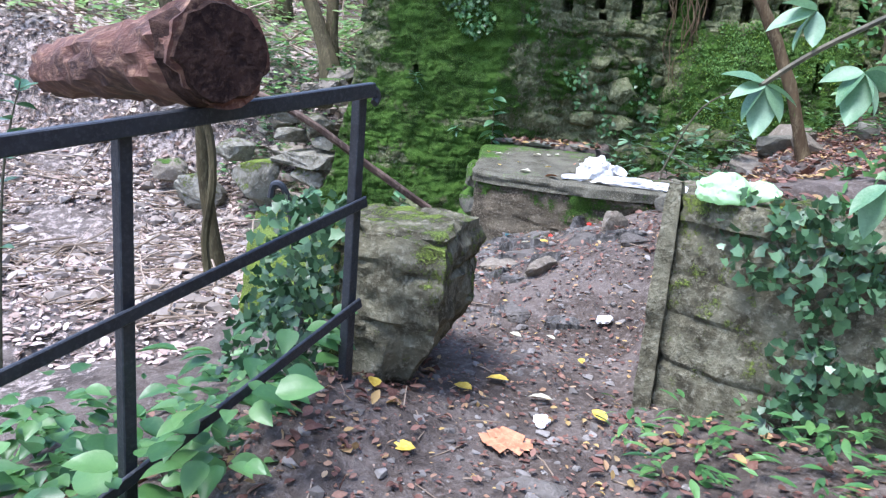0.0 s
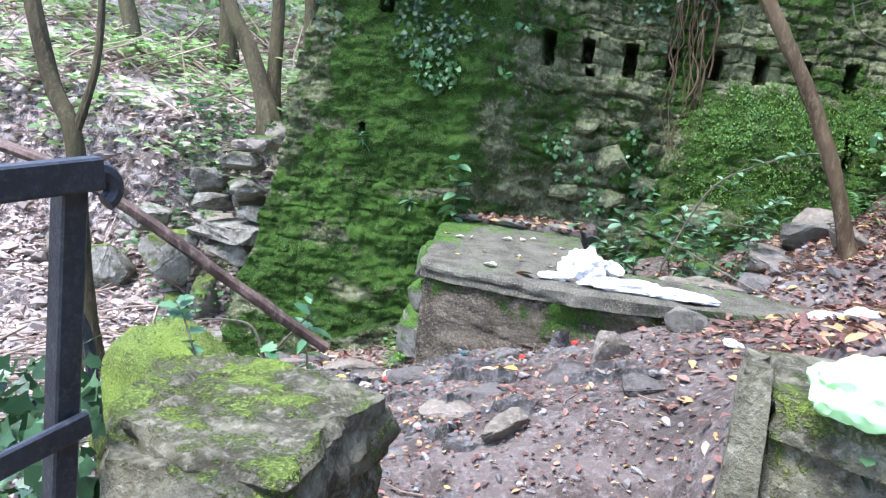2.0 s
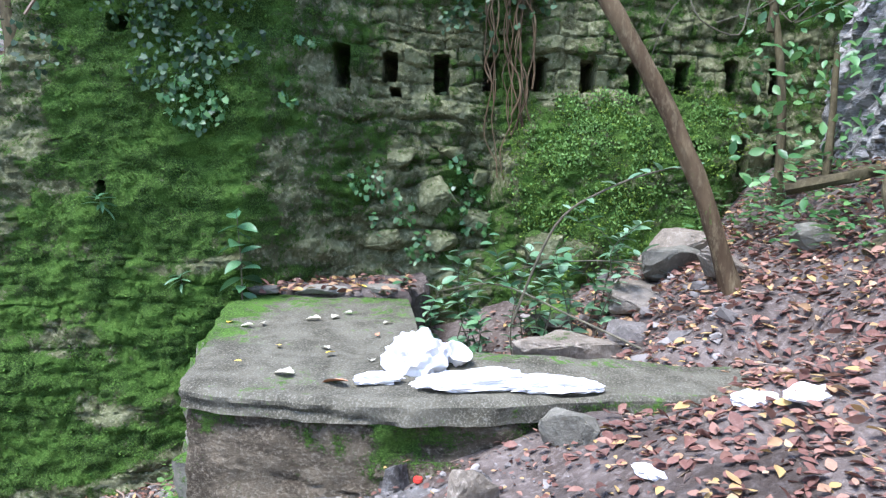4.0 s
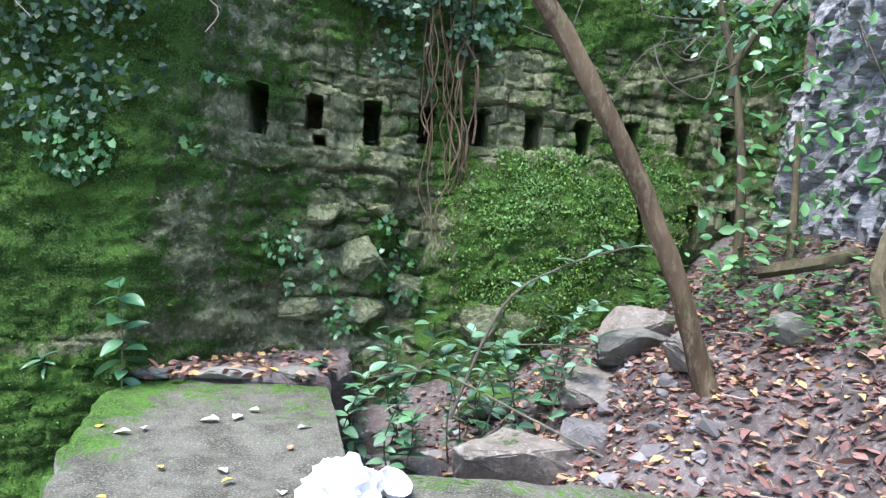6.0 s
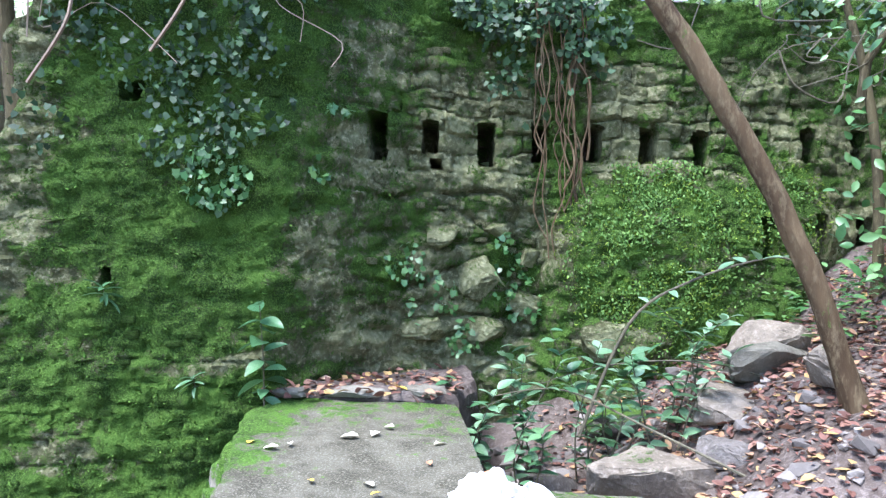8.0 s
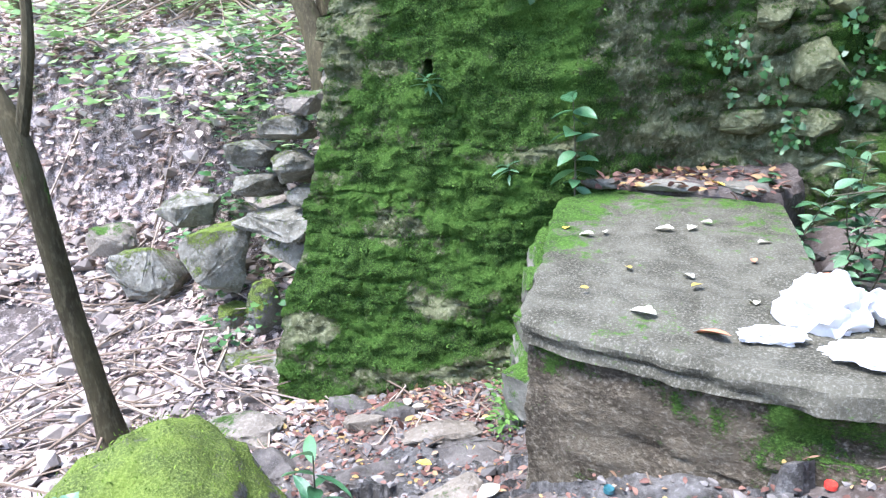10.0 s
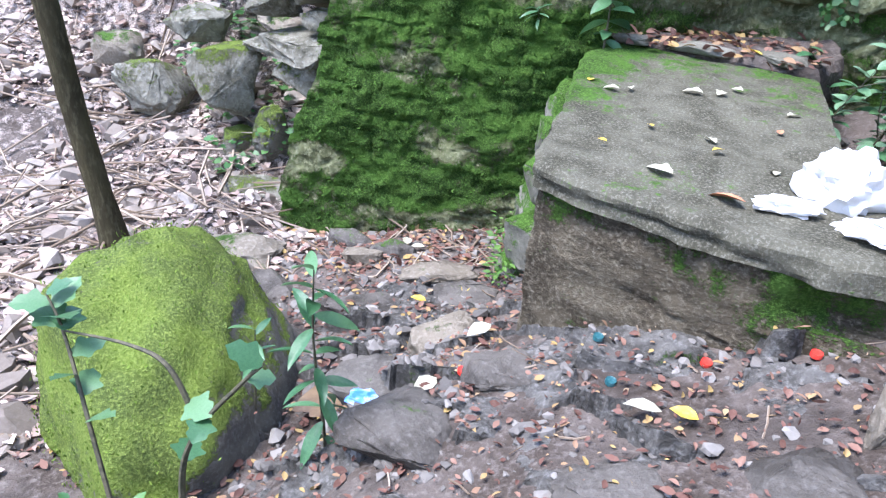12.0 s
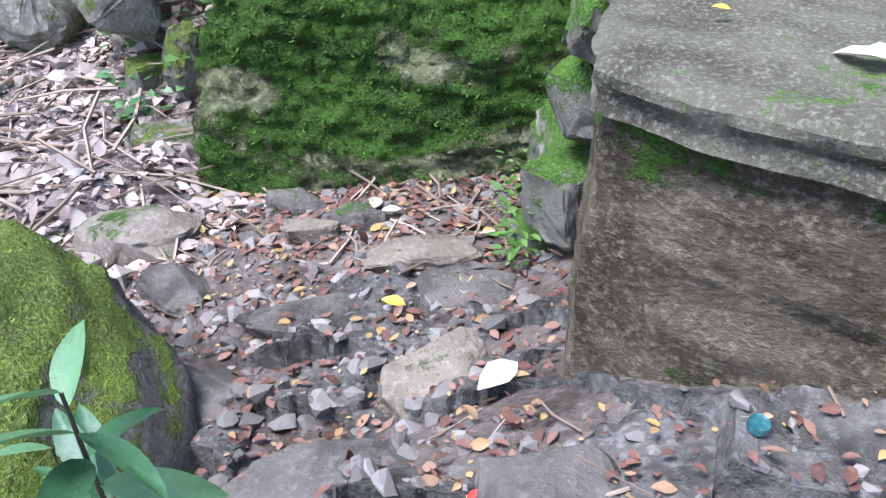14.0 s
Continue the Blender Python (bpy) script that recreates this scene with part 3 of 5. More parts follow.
moss_by(lip.data, lambda c, n: 0.17 + 0.45 * sst(0.30, 0.02, c.x - 0.05 * (c.y - 4.2) + 0.1 * noise.noise(c * 5)) * sst(4.4, 4.9, c.y) + 0.35 * sst(5.1, 5.6, c.y) + 0.3 * noise.noise(c * 3) + 0.3 * sst(0.3, -0.3, n.z) * sst(0.2, 1.2, c.x))
for k, (x, y, z, sx, sy, sz, rz) in enumerate([(1.06, 4.13, 0.30, 0.24, 0.09, 0.10, 4), (1.45, 4.17, 0.40, 0.24, 0.09, 0.08, -3), (1.88, 4.19, 0.46, 0.22, 0.09, 0.06, 5), (1.32, 4.20, 0.24, 0.20, 0.09, 0.07, -8), (1.66, 4.22, 0.33, 0.18, 0.09, 0.07, 6), (2.12, 4.2, 0.48, 0.15, 0.10, 0.06, 10)]):
    st = part("stone", rock_bm(40 + k, sx, sy, sz, 8, 3, 0.07, 0.06), M_SLABSIDE, plat)
    st.matrix_basis = pose(x, y, z, 0, 0, rz)
    moss_up(st.data, 0.35, 6.0, 0.15)

# ---- cut blocks beside the path ----
bl = thing("gate_block", "squat mossy cut stone block beside the railing", "stone block", (0, 0, 0))
bm = prism([(0.03, 2.19), (0.10, 1.92), (0.26, 1.69), (0.42, 1.665), (0.585, 1.68), (0.615, 2.18), (0.38, 2.32), (0.15, 2.34)], -0.25, 0.615, 0.018, rough=0.028, seed=9.0, taper=0.035, layers=0.010, top_rough=0.03)
for v in bm.verts:
    cut = sst(0.34, 0.02, v.co.z) * sst(0.34, 0.56, v.co.x)
    v.co.x -= 0.13 * cut
    v.co.y += 0.10 * cut * sst(2.0, 1.7, v.co.y)
b0 = part("body", bm, M_BLOCK, bl)
moss_by(b0.data, lambda c, n: 0.24 + 0.30 * sst(0.3, -0.1, c.x) + 0.38 * noise.noise(c * 4) + 0.22 * max(0, n.z))
bm = prism([(0.20, 1.80), (0.40, 1.70), (0.575, 1.72), (0.605, 2.16), (0.36, 2.26), (0.22, 2.1)], 0.59, 0.645, 0.02, rough=0.022, seed=12.0, layers=0.022, top_rough=0.02)
b1 = part("flake", bm, M_BLOCK, bl, "flaking top layer with pale moss")
moss_by(b1.data, lambda c, n: 0.12 + 0.30 * max(0, n.z) + 0.35 * noise.noise(c * 6))

br = thing("retaining_block", "mossy stone retaining block overgrown with ivy", "stone block", (0, 0, 0))
bm = prism([(1.30, 2.03), (1.50, 1.88), (1.80, 1.75), (2.75, 1.60), (2.8, 2.5), (1.75, 2.55), (1.34, 2.28)], -0.3, 0.76, 0.020, rough=0.020, seed=19.0, taper=0.0, layers=0.005)
r0 = part("body", bm, M_BLOCK, br)
moss_by(r0.data, lambda c, n: 0.20 + 0.25 * noise.noise(c * 3) + 0.15 * noise.noise(c * 9) + 0.2 * sst(0.2, 0.7, c.z))
bm = prism([(1.250, 2.03), (1.305, 2.0), (1.335, 2.14), (1.275, 2.17)], -0.3, 0.865, 0.02, rough=0.008, seed=23.0, taper=-0.01)
r1 = part("edge_slab", bm, M_BLOCK, br, "thin upright slab, pale and lichen-stained")
moss_by(r1.data, lambda c, n: 0.05 + 0.15 * noise.noise(c * 4))
bm = prism([(1.32, 2.02), (1.50, 1.865), (1.80, 1.74), (2.4, 1.62), (2.4, 2.3), (1.7, 2.40), (1.34, 2.30)], 0.745, 0.828, 0.02, rough=0.025, seed=29.0, layers=0.012, top_rough=0.02)
r2 = part("capstone", bm, M_BLOCK, br)
moss_by(r2.data, lambda c, n: 0.35 + 0.3 * noise.noise(c * 4))


# ---- railing ----
def bar_bm(a, b, across, wide, thick):
    """A flat iron bar from a to b; across: the way of its wide side."""
    a, b, u = Vector(a), Vector(b), Vector(across).normalized()
    d = (b - a).normalized()
    u = (u - d * u.dot(d)).normalized()
    v = d.cross(u)
    bm = bmesh.new()
    c = 0.003
    prof = [(-wide / 2 + c, -thick / 2), (wide / 2 - c, -thick / 2), (wide / 2, -thick / 2 + c), (wide / 2, thick / 2 - c), (wide / 2 - c, thick / 2), (-wide / 2 + c, thick / 2), (-wide / 2, thick / 2 - c), (-wide / 2, -thick / 2 + c)]
    r = [[bm.verts.new(p + u * x + v * y) for x, y in prof] for p in (a, b)]
    for k in range(8):
        bm.faces.new((r[0][k], r[0][(k + 1) % 8], r[1][(k + 1) % 8], r[1][k]))
    bm.faces.new(r[0][::-1])
    bm.faces.new(r[1])
    return bm


P1, P2 = Vector((0.318, 1.55, 0)), Vector((0.03, 0.86, 0))
P0 = P2 + (P2 - P1) * 1.5
DP = (P1 - P2).normalized()
SIDE = Vector((0, 0, 1)).cross(DP)
rail = thing("railing", "dark painted iron railing along the path", "railing", (0, 0, 0))
for p, top in ((P1, 1.085), (P2, 0.985), (P0, 0.85)):
    part("post", bar_bm((p.x, p.y, -0.35), (p.x, p.y, top), SIDE, 0.034, 0.034), M_IRON, rail, smooth=False)
for h1, h2, wd in ((1.093, 0.985, 0.042), (0.758, 0.560, 0.034), (0.434, 0.150, 0.034)):
    a, b = Vector((*P1.xy, h1)) + DP * 0.02 - SIDE * 0.03, Vector((*P2.xy, h2)) - SIDE * 0.03
    c = b + (b - a) * 1.6
    part("rail", bar_bm(c, a, (0, 0, 1), wd, 0.012 if wd < 0.04 else 0.03), M_IRON, rail, smooth=False)
hook = [Vector((*P1.xy, 1.095)) - SIDE * 0.03 + DP * (0.02 + 0.022 * math.sin(q)) + Vector((0, 0, -0.022 + 0.022 * math.cos(q))) for q in np.linspace(0, 2.6, 12)]
part("rail_end", tube_bm(hook, 0.013, 8), M_IRON, rail, "curled rail end")
hook2 = thing("iron_hook", "short bent iron stump behind the stone block", "iron hook", (0, 0, 0))
part("hook_bar", tube_bm(smooth_path([(-0.20, 2.40, -0.2), (-0.27, 2.38, 0.45), (-0.305, 2.36, 0.62), (-0.35, 2.35, 0.64), (-0.365, 2.35, 0.58)], 5), 0.016, 8), M_IRON, hook2)

# ---- loose rocks ----
ROCKS = [
    # x, y, z, half sizes, turn, material, moss
    (1.66, 5.25, 0.42, 0.33, 0.22, 0.17, 12, M_ROCK, 0.15), (1.36, 4.92, 0.42, 0.24, 0.13, 0.13, 20, M_ROCK, 0.5),
    (1.30, 5.62, 0.34, 0.17, 0.12, 0.11, -10, M_WETROCK, 0.1), (1.08, 5.20, 0.40, 0.11, 0.09, 0.08, 30, M_WETROCK, 0.1),
    (2.06, 5.55, 0.56, 0.20, 0.15, 0.10, 0, M_ROCK, 0.05), (2.38, 5.88, 0.80, 0.26, 0.18, 0.13, -18, M_ROCK, 0.1),
    (2.30, 5.70, 0.62, 0.30, 0.17, 0.12, 10, M_STONE, 0.1), (2.42, 5.28, 0.70, 0.20, 0.12, 0.11, 42, M_ROCK, 0.1),
    (1.95, 5.22, 0.45, 0.14, 0.10, 0.07, -30, M_WETROCK, 0.1), (2.75, 5.1, 0.93, 0.13, 0.10, 0.08, 10, M_STONE, 0.1),
    (1.72, 6.10, 0.42, 0.20, 0.13, 0.12, 5, M_WETROCK, 0.6), (0.98, 5.60, 0.42, 0.14, 0.10, 0.08, 0, M_STONE, 0.2),
    (-0.02, 5.45, 0.42, 0.14, 0.13, 0.13, 20, M_STONE, 0.7), (0.03, 5.16, 0.46, 0.11, 0.13, 0.10, 40, M_STONE, 0.6),
    (0.05, 4.90, 0.44, 0.10, 0.12, 0.09, 15, M_STONE, 0.7), (0.00, 5.26, 0.26, 0.15, 0.15, 0.13, 70, M_STONE, 0.7), (0.04, 4.98, 0.24, 0.13, 0.15, 0.14, 30, M_STONE, 0.6),
    (-0.02, 5.20, 0.02, 0.16, 0.17, 0.16, 25, M_STONE, 0.6), (0.02, 4.96, -0.02, 0.15, 0.15, 0.16, -15, M_STONE, 0.5), (-0.06, 5.38, -0.12, 0.18, 0.16, 0.20, 5, M_STONE, 0.6), (-0.02, 5.05, -0.24, 0.17, 0.17, 0.15, 50, M_STONE, 0.5),
    (-0.97, 5.18, -0.47, 0.17, 0.09, 0.09, -4, M_WETROCK, 0.25), (-0.10, 3.92, -0.16, 0.24, 0.17, 0.08, 30, M_WETROCK, 0.05),
    (0.10, 3.66, -0.12, 0.22, 0.18, 0.07, -20, M_WETROCK, 0.1), (-0.50, 4.55, -0.42, 0.26, 0.14, 0.08, 28, M_WETROCK, 0.05),
    (-0.35, 4.85, -0.45, 0.20, 0.12, 0.07, 35, M_ROCK, 0.1), (-1.02, 4.62, -0.42, 0.20, 0.12, 0.12, -12, M_WETROCK, 0.1),
    (-0.78, 4.95, -0.48, 0.12, 0.07, 0.06, 14, M_ROCK, 0.05), (-0.62, 4.20, -0.45, 0.24, 0.20, 0.09, 20, M_WETROCK, 0.0),
    (-0.10, 4.35, -0.30, 0.16, 0.13, 0.10, 50, M_ROCK, 0.1), (0.25, 3.95, -0.02, 0.16, 0.12, 0.07, 12, M_WETROCK, 0.0),
    (0.62, 3.52, 0.10, 0.16, 0.11, 0.07, 30, M_WETROCK, 0.0), (0.95, 3.62, 0.19, 0.15, 0.10, 0.09, -14, M_WETROCK, 0.0),
    (0.52, 3.36, 0.05, 0.15, 0.11, 0.05, 8, M_ROCK, 0.1), (0.78, 3.12, 0.10, 0.13, 0.08, 0.06, 44, M_ROCK, 0.0),
    (1.10, 3.78, 0.32, 0.10, 0.07, 0.12, 10, M_ROCK, 0.0), (1.42, 3.98, 0.44, 0.10, 0.05, 0.11, -12, M_STONE, 0.0),
    (-0.05, 2.98, 0.02, 0.17, 0.14, 0.10, 0, M_ROCK, 0.4), (0.50, 0.95, 0.00, 0.16, 0.09, 0.035, 5, M_ROCK, 0.0),
    (0.98, 1.35, 0.02, 0.11, 0.06, 0.025, -8, M_WETROCK, 0.0), (-0.15, 1.45, -0.15, 0.14, 0.10, 0.13, 0, M_ROCK, 0.2),
    (1.25, 3.35, 0.30, 0.13, 0.10, 0.06, 25, M_WETROCK, 0.0), (0.72, 2.75, 0.05, 0.12, 0.09, 0.05, 60, M_WETROCK, 0.0),
    (-0.20, 4.78, 0, 0.20, 0.15, 0.06, 60, M_WETROCK, 0.1), (-0.66, 5.06, 0, 0.15, 0.09, 0.09, -4, M_WETROCK, 0.3), (0.05, 2.75, 0, 0.18, 0.16, 0.07, 0, M_ROCK, 0.1),
    # broken rocks and ledge beyond the end of the wall
    (-2.06, 6.0, 0.71, 0.17, 0.16, 0.09, 8, M_PALEROCK, 0.15), (-2.02, 6.0, 0.52, 0.22, 0.17, 0.10, -6, M_PALEROCK, 0.1), (-1.74, 6.0, 0.64, 0.17, 0.16, 0.11, 12, M_PALEROCK, 0.2),
    (-1.80, 6.05, 0.86, 0.21, 0.16, 0.09, -4, M_PALEROCK, 0.35), (-1.60, 5.98, 1.02, 0.16, 0.15, 0.09, 10, M_ROCK, 0.4), (-1.68, 6.0, 0.46, 0.15, 0.15, 0.08, -10, M_PALEROCK, 0.1),
    (-1.86, 6.05, 0.30, 0.40, 0.34, 0.11, -14, M_PALEROCK, 0.1), (-1.80, 5.96, 0.14, 0.20, 0.24, 0.13, 20, M_PALEROCK, 0.25), (-2.32, 5.92, 0.06, 0.27, 0.26, 0.26, 14, M_PALEROCK, 0.42),
    (-1.98, 5.90, -0.30, 0.13, 0.15, 0.27, 6, M_GREENROCK, 0.6), (-2.24, 5.88, -0.40, 0.13, 0.15, 0.22, -8, M_GREENROCK, 0.6), (-1.70, 5.98, -0.38, 0.11, 0.14, 0.20, 15, M_GREENROCK, 0.5), (-2.55, 5.85, -0.48, 0.16, 0.15, 0.15, 30, M_ROCK, 0.4),
    (-2.95, 5.98, -0.12, 0.30, 0.26, 0.27, 10, M_PALEROCK, 0.36), (-2.65, 6.1, 0.30, 0.24, 0.22, 0.14, -12, M_PALEROCK, 0.2), (-1.78, 5.52, -0.48, 0.36, 0.20, 0.10, 8, M_PALEROCK, 0.2), (-3.4, 6.1, 0.0, 0.22, 0.2, 0.16, 24, M_ROCK, 0.3),
    (-1.42, 4.85, -0.60, 0.30, 0.18, 0.12, 20, M_ROCK, 0.15), (-3.3, 6.4, -0.45, 0.3, 0.3, 0.25, 15, M_ROCK, 0.3),
    (-1.75, 6.55, 0.28, 0.30, 0.26, 0.14, 4, M_ROCK, 0.2), (-1.60, 6.50, 0.62, 0.22, 0.18, 0.11, -8, M_ROCK, 0.25),
    (-2.05, 6.75, 0.50, 0.22, 0.18, 0.13, 12, M_ROCK, 0.15), (-1.70, 6.75, 0.86, 0.20, 0.16, 0.09, 4, M_ROCK, 0.3),
    (-2.15, 6.95, 0.80, 0.20, 0.16, 0.10, 22, M_ROCK, 0.2), (-1.50, 6.6, 1.02, 0.18, 0.16, 0.10, -10, M_ROCK, 0.5),
    (-1.86, 6.85, 1.12, 0.20, 0.15, 0.10, 15, M_ROCK, 0.4), (-1.35, 6.5, 1.34, 0.16, 0.14, 0.10, 0, M_ROCK, 0.5),
    (-1.95, 6.45, 0.95, 0.20, 0.16, 0.10, 8, M_ROCK, 0.2), (-1.55, 6.35, 0.30, 0.20, 0.2, 0.13, -6, M_ROCK, 0.3), (-2.25, 6.5, 0.25, 0.24, 0.2, 0.14, 10, M_ROCK, 0.2),
    (-2.4, 6.7, 0.6, 0.2, 0.18, 0.12, -15, M_ROCK, 0.2), (-1.5, 6.3, 0.78, 0.16, 0.14, 0.08, 5, M_ROCK, 0.3), (-2.6, 6.6, 0.15, 0.22, 0.2, 0.14, 25, M_ROCK, 0.3), (-1.8, 6.3, 0.55, 0.18, 0.15, 0.09, -9, M_ROCK, 0.15),
    (-3.6, 7.2, 0.6, 0.3, 0.25, 0.2, 10, M_ROCK, 0.3), (-4.6, 7.0, 0.2, 0.35, 0.3, 0.25, 50, M_ROCK, 0.5),
    (-5.2, 8.4, 0.9, 0.4, 0.3, 0.28, 0, M_ROCK, 0.6), (-4.2, 9.5, 2.0, 0.4, 0.35, 0.3, 30, M_ROCK, 0.6), (-6.0, 6.0, 0.1, 0.3, 0.26, 0.2, 0, M_ROCK, 0.4),
]
for k, (x, y, z, sx, sy, sz, rz, ma, mo) in enumerate(ROCKS):
    wetness = {M_WETROCK: "dark damp angular rock", M_STONE: "brown weathered stone", M_ROCK: "grey weathered rock", M_GREENROCK: "upright grey rock", M_PALEROCK: "pale grey broken rock"}[ma]
    if not (x < -1.4 and y > 5.8):
        z = G(x, y) + (0.5 if y > 4.8 and x > 0.9 else -0.2 if ma == M_WETROCK else 0.15) * sz if not (-0.2 < x < 0.1 and 4.85 < y < 5.5) else z
    ob = solid("rock", rock_bm(100 + k, sx, sy, sz, 10, 3, 0.07, 0.03), ma, wetness + (" furred with green moss" if mo > 0.35 else " lying on the damp soil" if x > -1.4 else " piled beyond the end of the wall"), "rock", pose(x, y, z, rng.uniform(-6, 6), rng.uniform(-6, 6), rz), "loose rocks")
    moss_up(ob.data, mo, 5.0, 0.45 * mo if mo > 0.35 else 0.16 if x < -1.4 else 0.02)

# bedrock that breaks through the trodden soil
def outcrop(x, y):
    p = Vector((x * 4.6 + 1.4 * y + 0.5 * noise.noise(Vector((x * 3, y * 3, 1))), y * 5.6 - 0.8 * x, 0.5))
    c = noise.voronoi(p)[1][0]
    a, b, h = noise.cell(c * 3.7), noise.cell(c * 5.3 + Vector((9, 0, 0))), noise.cell(c * 7.9 + Vector((0, 4, 0)))
    z = 0.045 * (h - 0.55) + (a - 0.5) * 0.055 * (p.x - c.x) + (b - 0.5) * 0.075 * (p.y - c.y)
    z += 0.020 * fbm(x * 7, y * 7, 6.0) + 0.006 * noise.noise(Vector((x * 34, y * 34, 2)))
    z += 0.030 * sst(0.25, -0.15, x) * sst(3.3, 3.7, y) - 0.05 * sst(1.0, 1.35, x) - 0.05 * sst(3.0, 2.5, y)
    z -= 0.07 * math.exp(-((x + 0.30) / 0.12) ** 2 - ((y - 4.01) / 0.19) ** 2)
    rim = min(x + 0.75, 1.45 - x, y - 2.35, 4.95 - y)
    return G(x, y) + z + 0.006 - 0.12 * sst(0.25, 0.0, rim)


OX, OY = np.arange(-0.75, 1.45, 0.0135), np.arange(2.35, 4.95, 0.0135)
verts = [(x, y, outcrop(x, y)) for y in OY for x in OX]
w = len(OX)
me = bpy.data.meshes.new("rock_outcrop")
me.from_pydata(verts, [], [(j * w + i, j * w + i + 1, (j + 1) * w + i + 1, (j + 1) * w + i) for j in range(len(OY) - 1) for i in range(w - 1)])
me.materials.append(M_BEDROCK)
me.shade_smooth()
me.set_sharp_from_angle(angle=radians(40))
set_moss(me, [0.10 + 0.30 * noise.noise(Vector((v[0] * 5, v[1] * 5, 2))) for v in verts])
tagged(new("rock_outcrop", me), "damp grey bedrock breaking through the trodden soil", "bedrock", "", "structure")

# big moss-covered boulder beside the stream
bm = boulder_bm(31, 0.43, 0.62, 0.52, 7, 0.05)
ob = solid("mossy_boulder", bm, M_GREENROCK, "large boulder covered in bright yellow-green moss", "boulder", pose(-0.90, 3.80, -0.36, 14, -20, 25))
moss_by(ob.data, lambda c, n: 0.85 * sst(-0.15, 0.35, n.z + 0.3 * n.x * 0) + 0.25 * noise.noise(c * 3) - 0.4 * sst(-0.1, -0.3, c.z))
BOULDER = ob

# ---- trees ----
def tree(label, pts, r0, r1, material, group="", limbs=(), cat="tree"):
    base = Vector(pts[0])
    t = thing("tree", label, cat, base, group)
    path = [p - base for p in smooth_path(pts, 7)]
    path[0].z -= 0.15
    n = len(path)
    tr = trunk = part("trunk", tube_bm(path, [r0 + (r1 - r0) * (i / (n - 1)) + r0 * 0.5 * max(0, 1 - i / 4) for i in range(n)], 14, wobble=0.14), material, t)
    set_moss(tr.data, [0.16 + 0.25 * noise.noise(v.co * 6) for v in tr.data.vertices])
    for lp, a, b in limbs:
        lp = [p - base for p in smooth_path(lp, 5)]
        m = len(lp)
        lb = part("limb", tube_bm(lp, [a + (b - a) * (i / (m - 1)) for i in range(m)], 8, wobble=0.1), material, trunk)
        set_moss(lb.data, [0.1] * len(lb.data.vertices))
    return t


tree("slender leaning tree with bare reddish lower trunk", [(2.36, 5.0, 0.72), (2.19, 5.0, 1.22), (2.085, 5.0, 1.45), (1.98, 5.0, 1.66), (1.73, 5.0, 2.07), (1.53, 5.0, 2.37), (1.35, 5.0, 2.75), (1.2, 5.0, 3.4), (1.1, 5.0, 4.6)], 0.041, 0.037, M_REDBARK, "", [([(1.50, 5.0, 2.42), (1.56, 5.02, 2.6), (1.58, 5.05, 3.4)], 0.03, 0.02)])
tree("slender tree with mottled olive bark by the stream", [(-1.95, 4.62, -0.6), (-2.06, 4.58, 0.2), (-2.10, 4.52, 0.95), (-2.32, 4.55, 1.35), (-2.55, 4.6, 2.1), (-2.7, 4.7, 3.4), (-2.9, 4.8, 5.0)], 0.056, 0.044, M_BARK, "stream trees", [([(-2.10, 4.52, 0.98), (-2.02, 4.6, 1.5), (-2.1, 4.7, 2.4)], 0.03, 0.015)])
for pts, r in (([(-2.0, 6.9, 1.15), (-2.25, 6.95, 1.75), (-2.55, 6.95, 2.3), (-2.9, 7.0, 3.4), (-3.1, 7.1, 5.5)], 0.085),
               ([(-2.05, 7.0, 1.1), (-2.1, 7.1, 2.0), (-2.15, 7.2, 3.2), (-2.1, 7.2, 5.5)], 0.07),
               ([(-4.2, 8.2, 1.4), (-4.5, 8.2, 2.4), (-4.95, 8.3, 3.6), (-5.4, 8.3, 5.5)], 0.10),
               ([(-3.4, 8.6, 1.8), (-3.5, 8.6, 3.0), (-3.45, 8.6, 5.5)], 0.09),
               ([(-5.6, 7.4, 0.9), (-5.5, 7.4, 2.2), (-5.75, 7.4, 5.0)], 0.09), ([(-6.6, 9.6, 2.3), (-6.7, 9.6, 6.5)], 0.14), ([(-4.8, 10.8, 3.0), (-4.6, 10.8, 7.0)], 0.12), ([(-8.2, 8.0, 2.0), (-8.4, 8.0, 6.5)], 0.15),
               ([(-1.25, 5.95, 1.9), (-1.32, 5.9, 2.6), (-1.28, 5.9, 3.6)], 0.05)):
    tree("thin woodland tree with dark bark on the slope", pts, r, r * 0.6, M_BARK, "woodland trees")
# tree rooted at the cliff, thin stems
for pts, r in (([(2.95, 5.9, 0.95), (2.98, 5.95, 1.7), (2.92, 6.0, 2.3), (2.72, 6.0, 2.9), (2.4, 6.0, 3.6)], 0.028), ([(2.92, 6.0, 2.28), (3.1, 5.9, 2.6), (3.4, 5.8, 3.0)], 0.018), ([(3.0, 5.6, 0.9), (3.12, 5.7, 1.4), (3.25, 5.9, 2.0)], 0.03)):
    tree("thin bare sapling in front of the cliff", pts, r, r * 0.5, M_BARK, "cliff saplings", cat="sapling")
# dark trunk close to the railing
tree("dark tree trunk beside the railing", [(-0.75, 0.62, -0.4), (-0.74, 0.62, 0.6), (-0.76, 0.62, 1.3), (-0.85, 0.62, 2.6)], 0.10, 0.09, M_LOGEND)

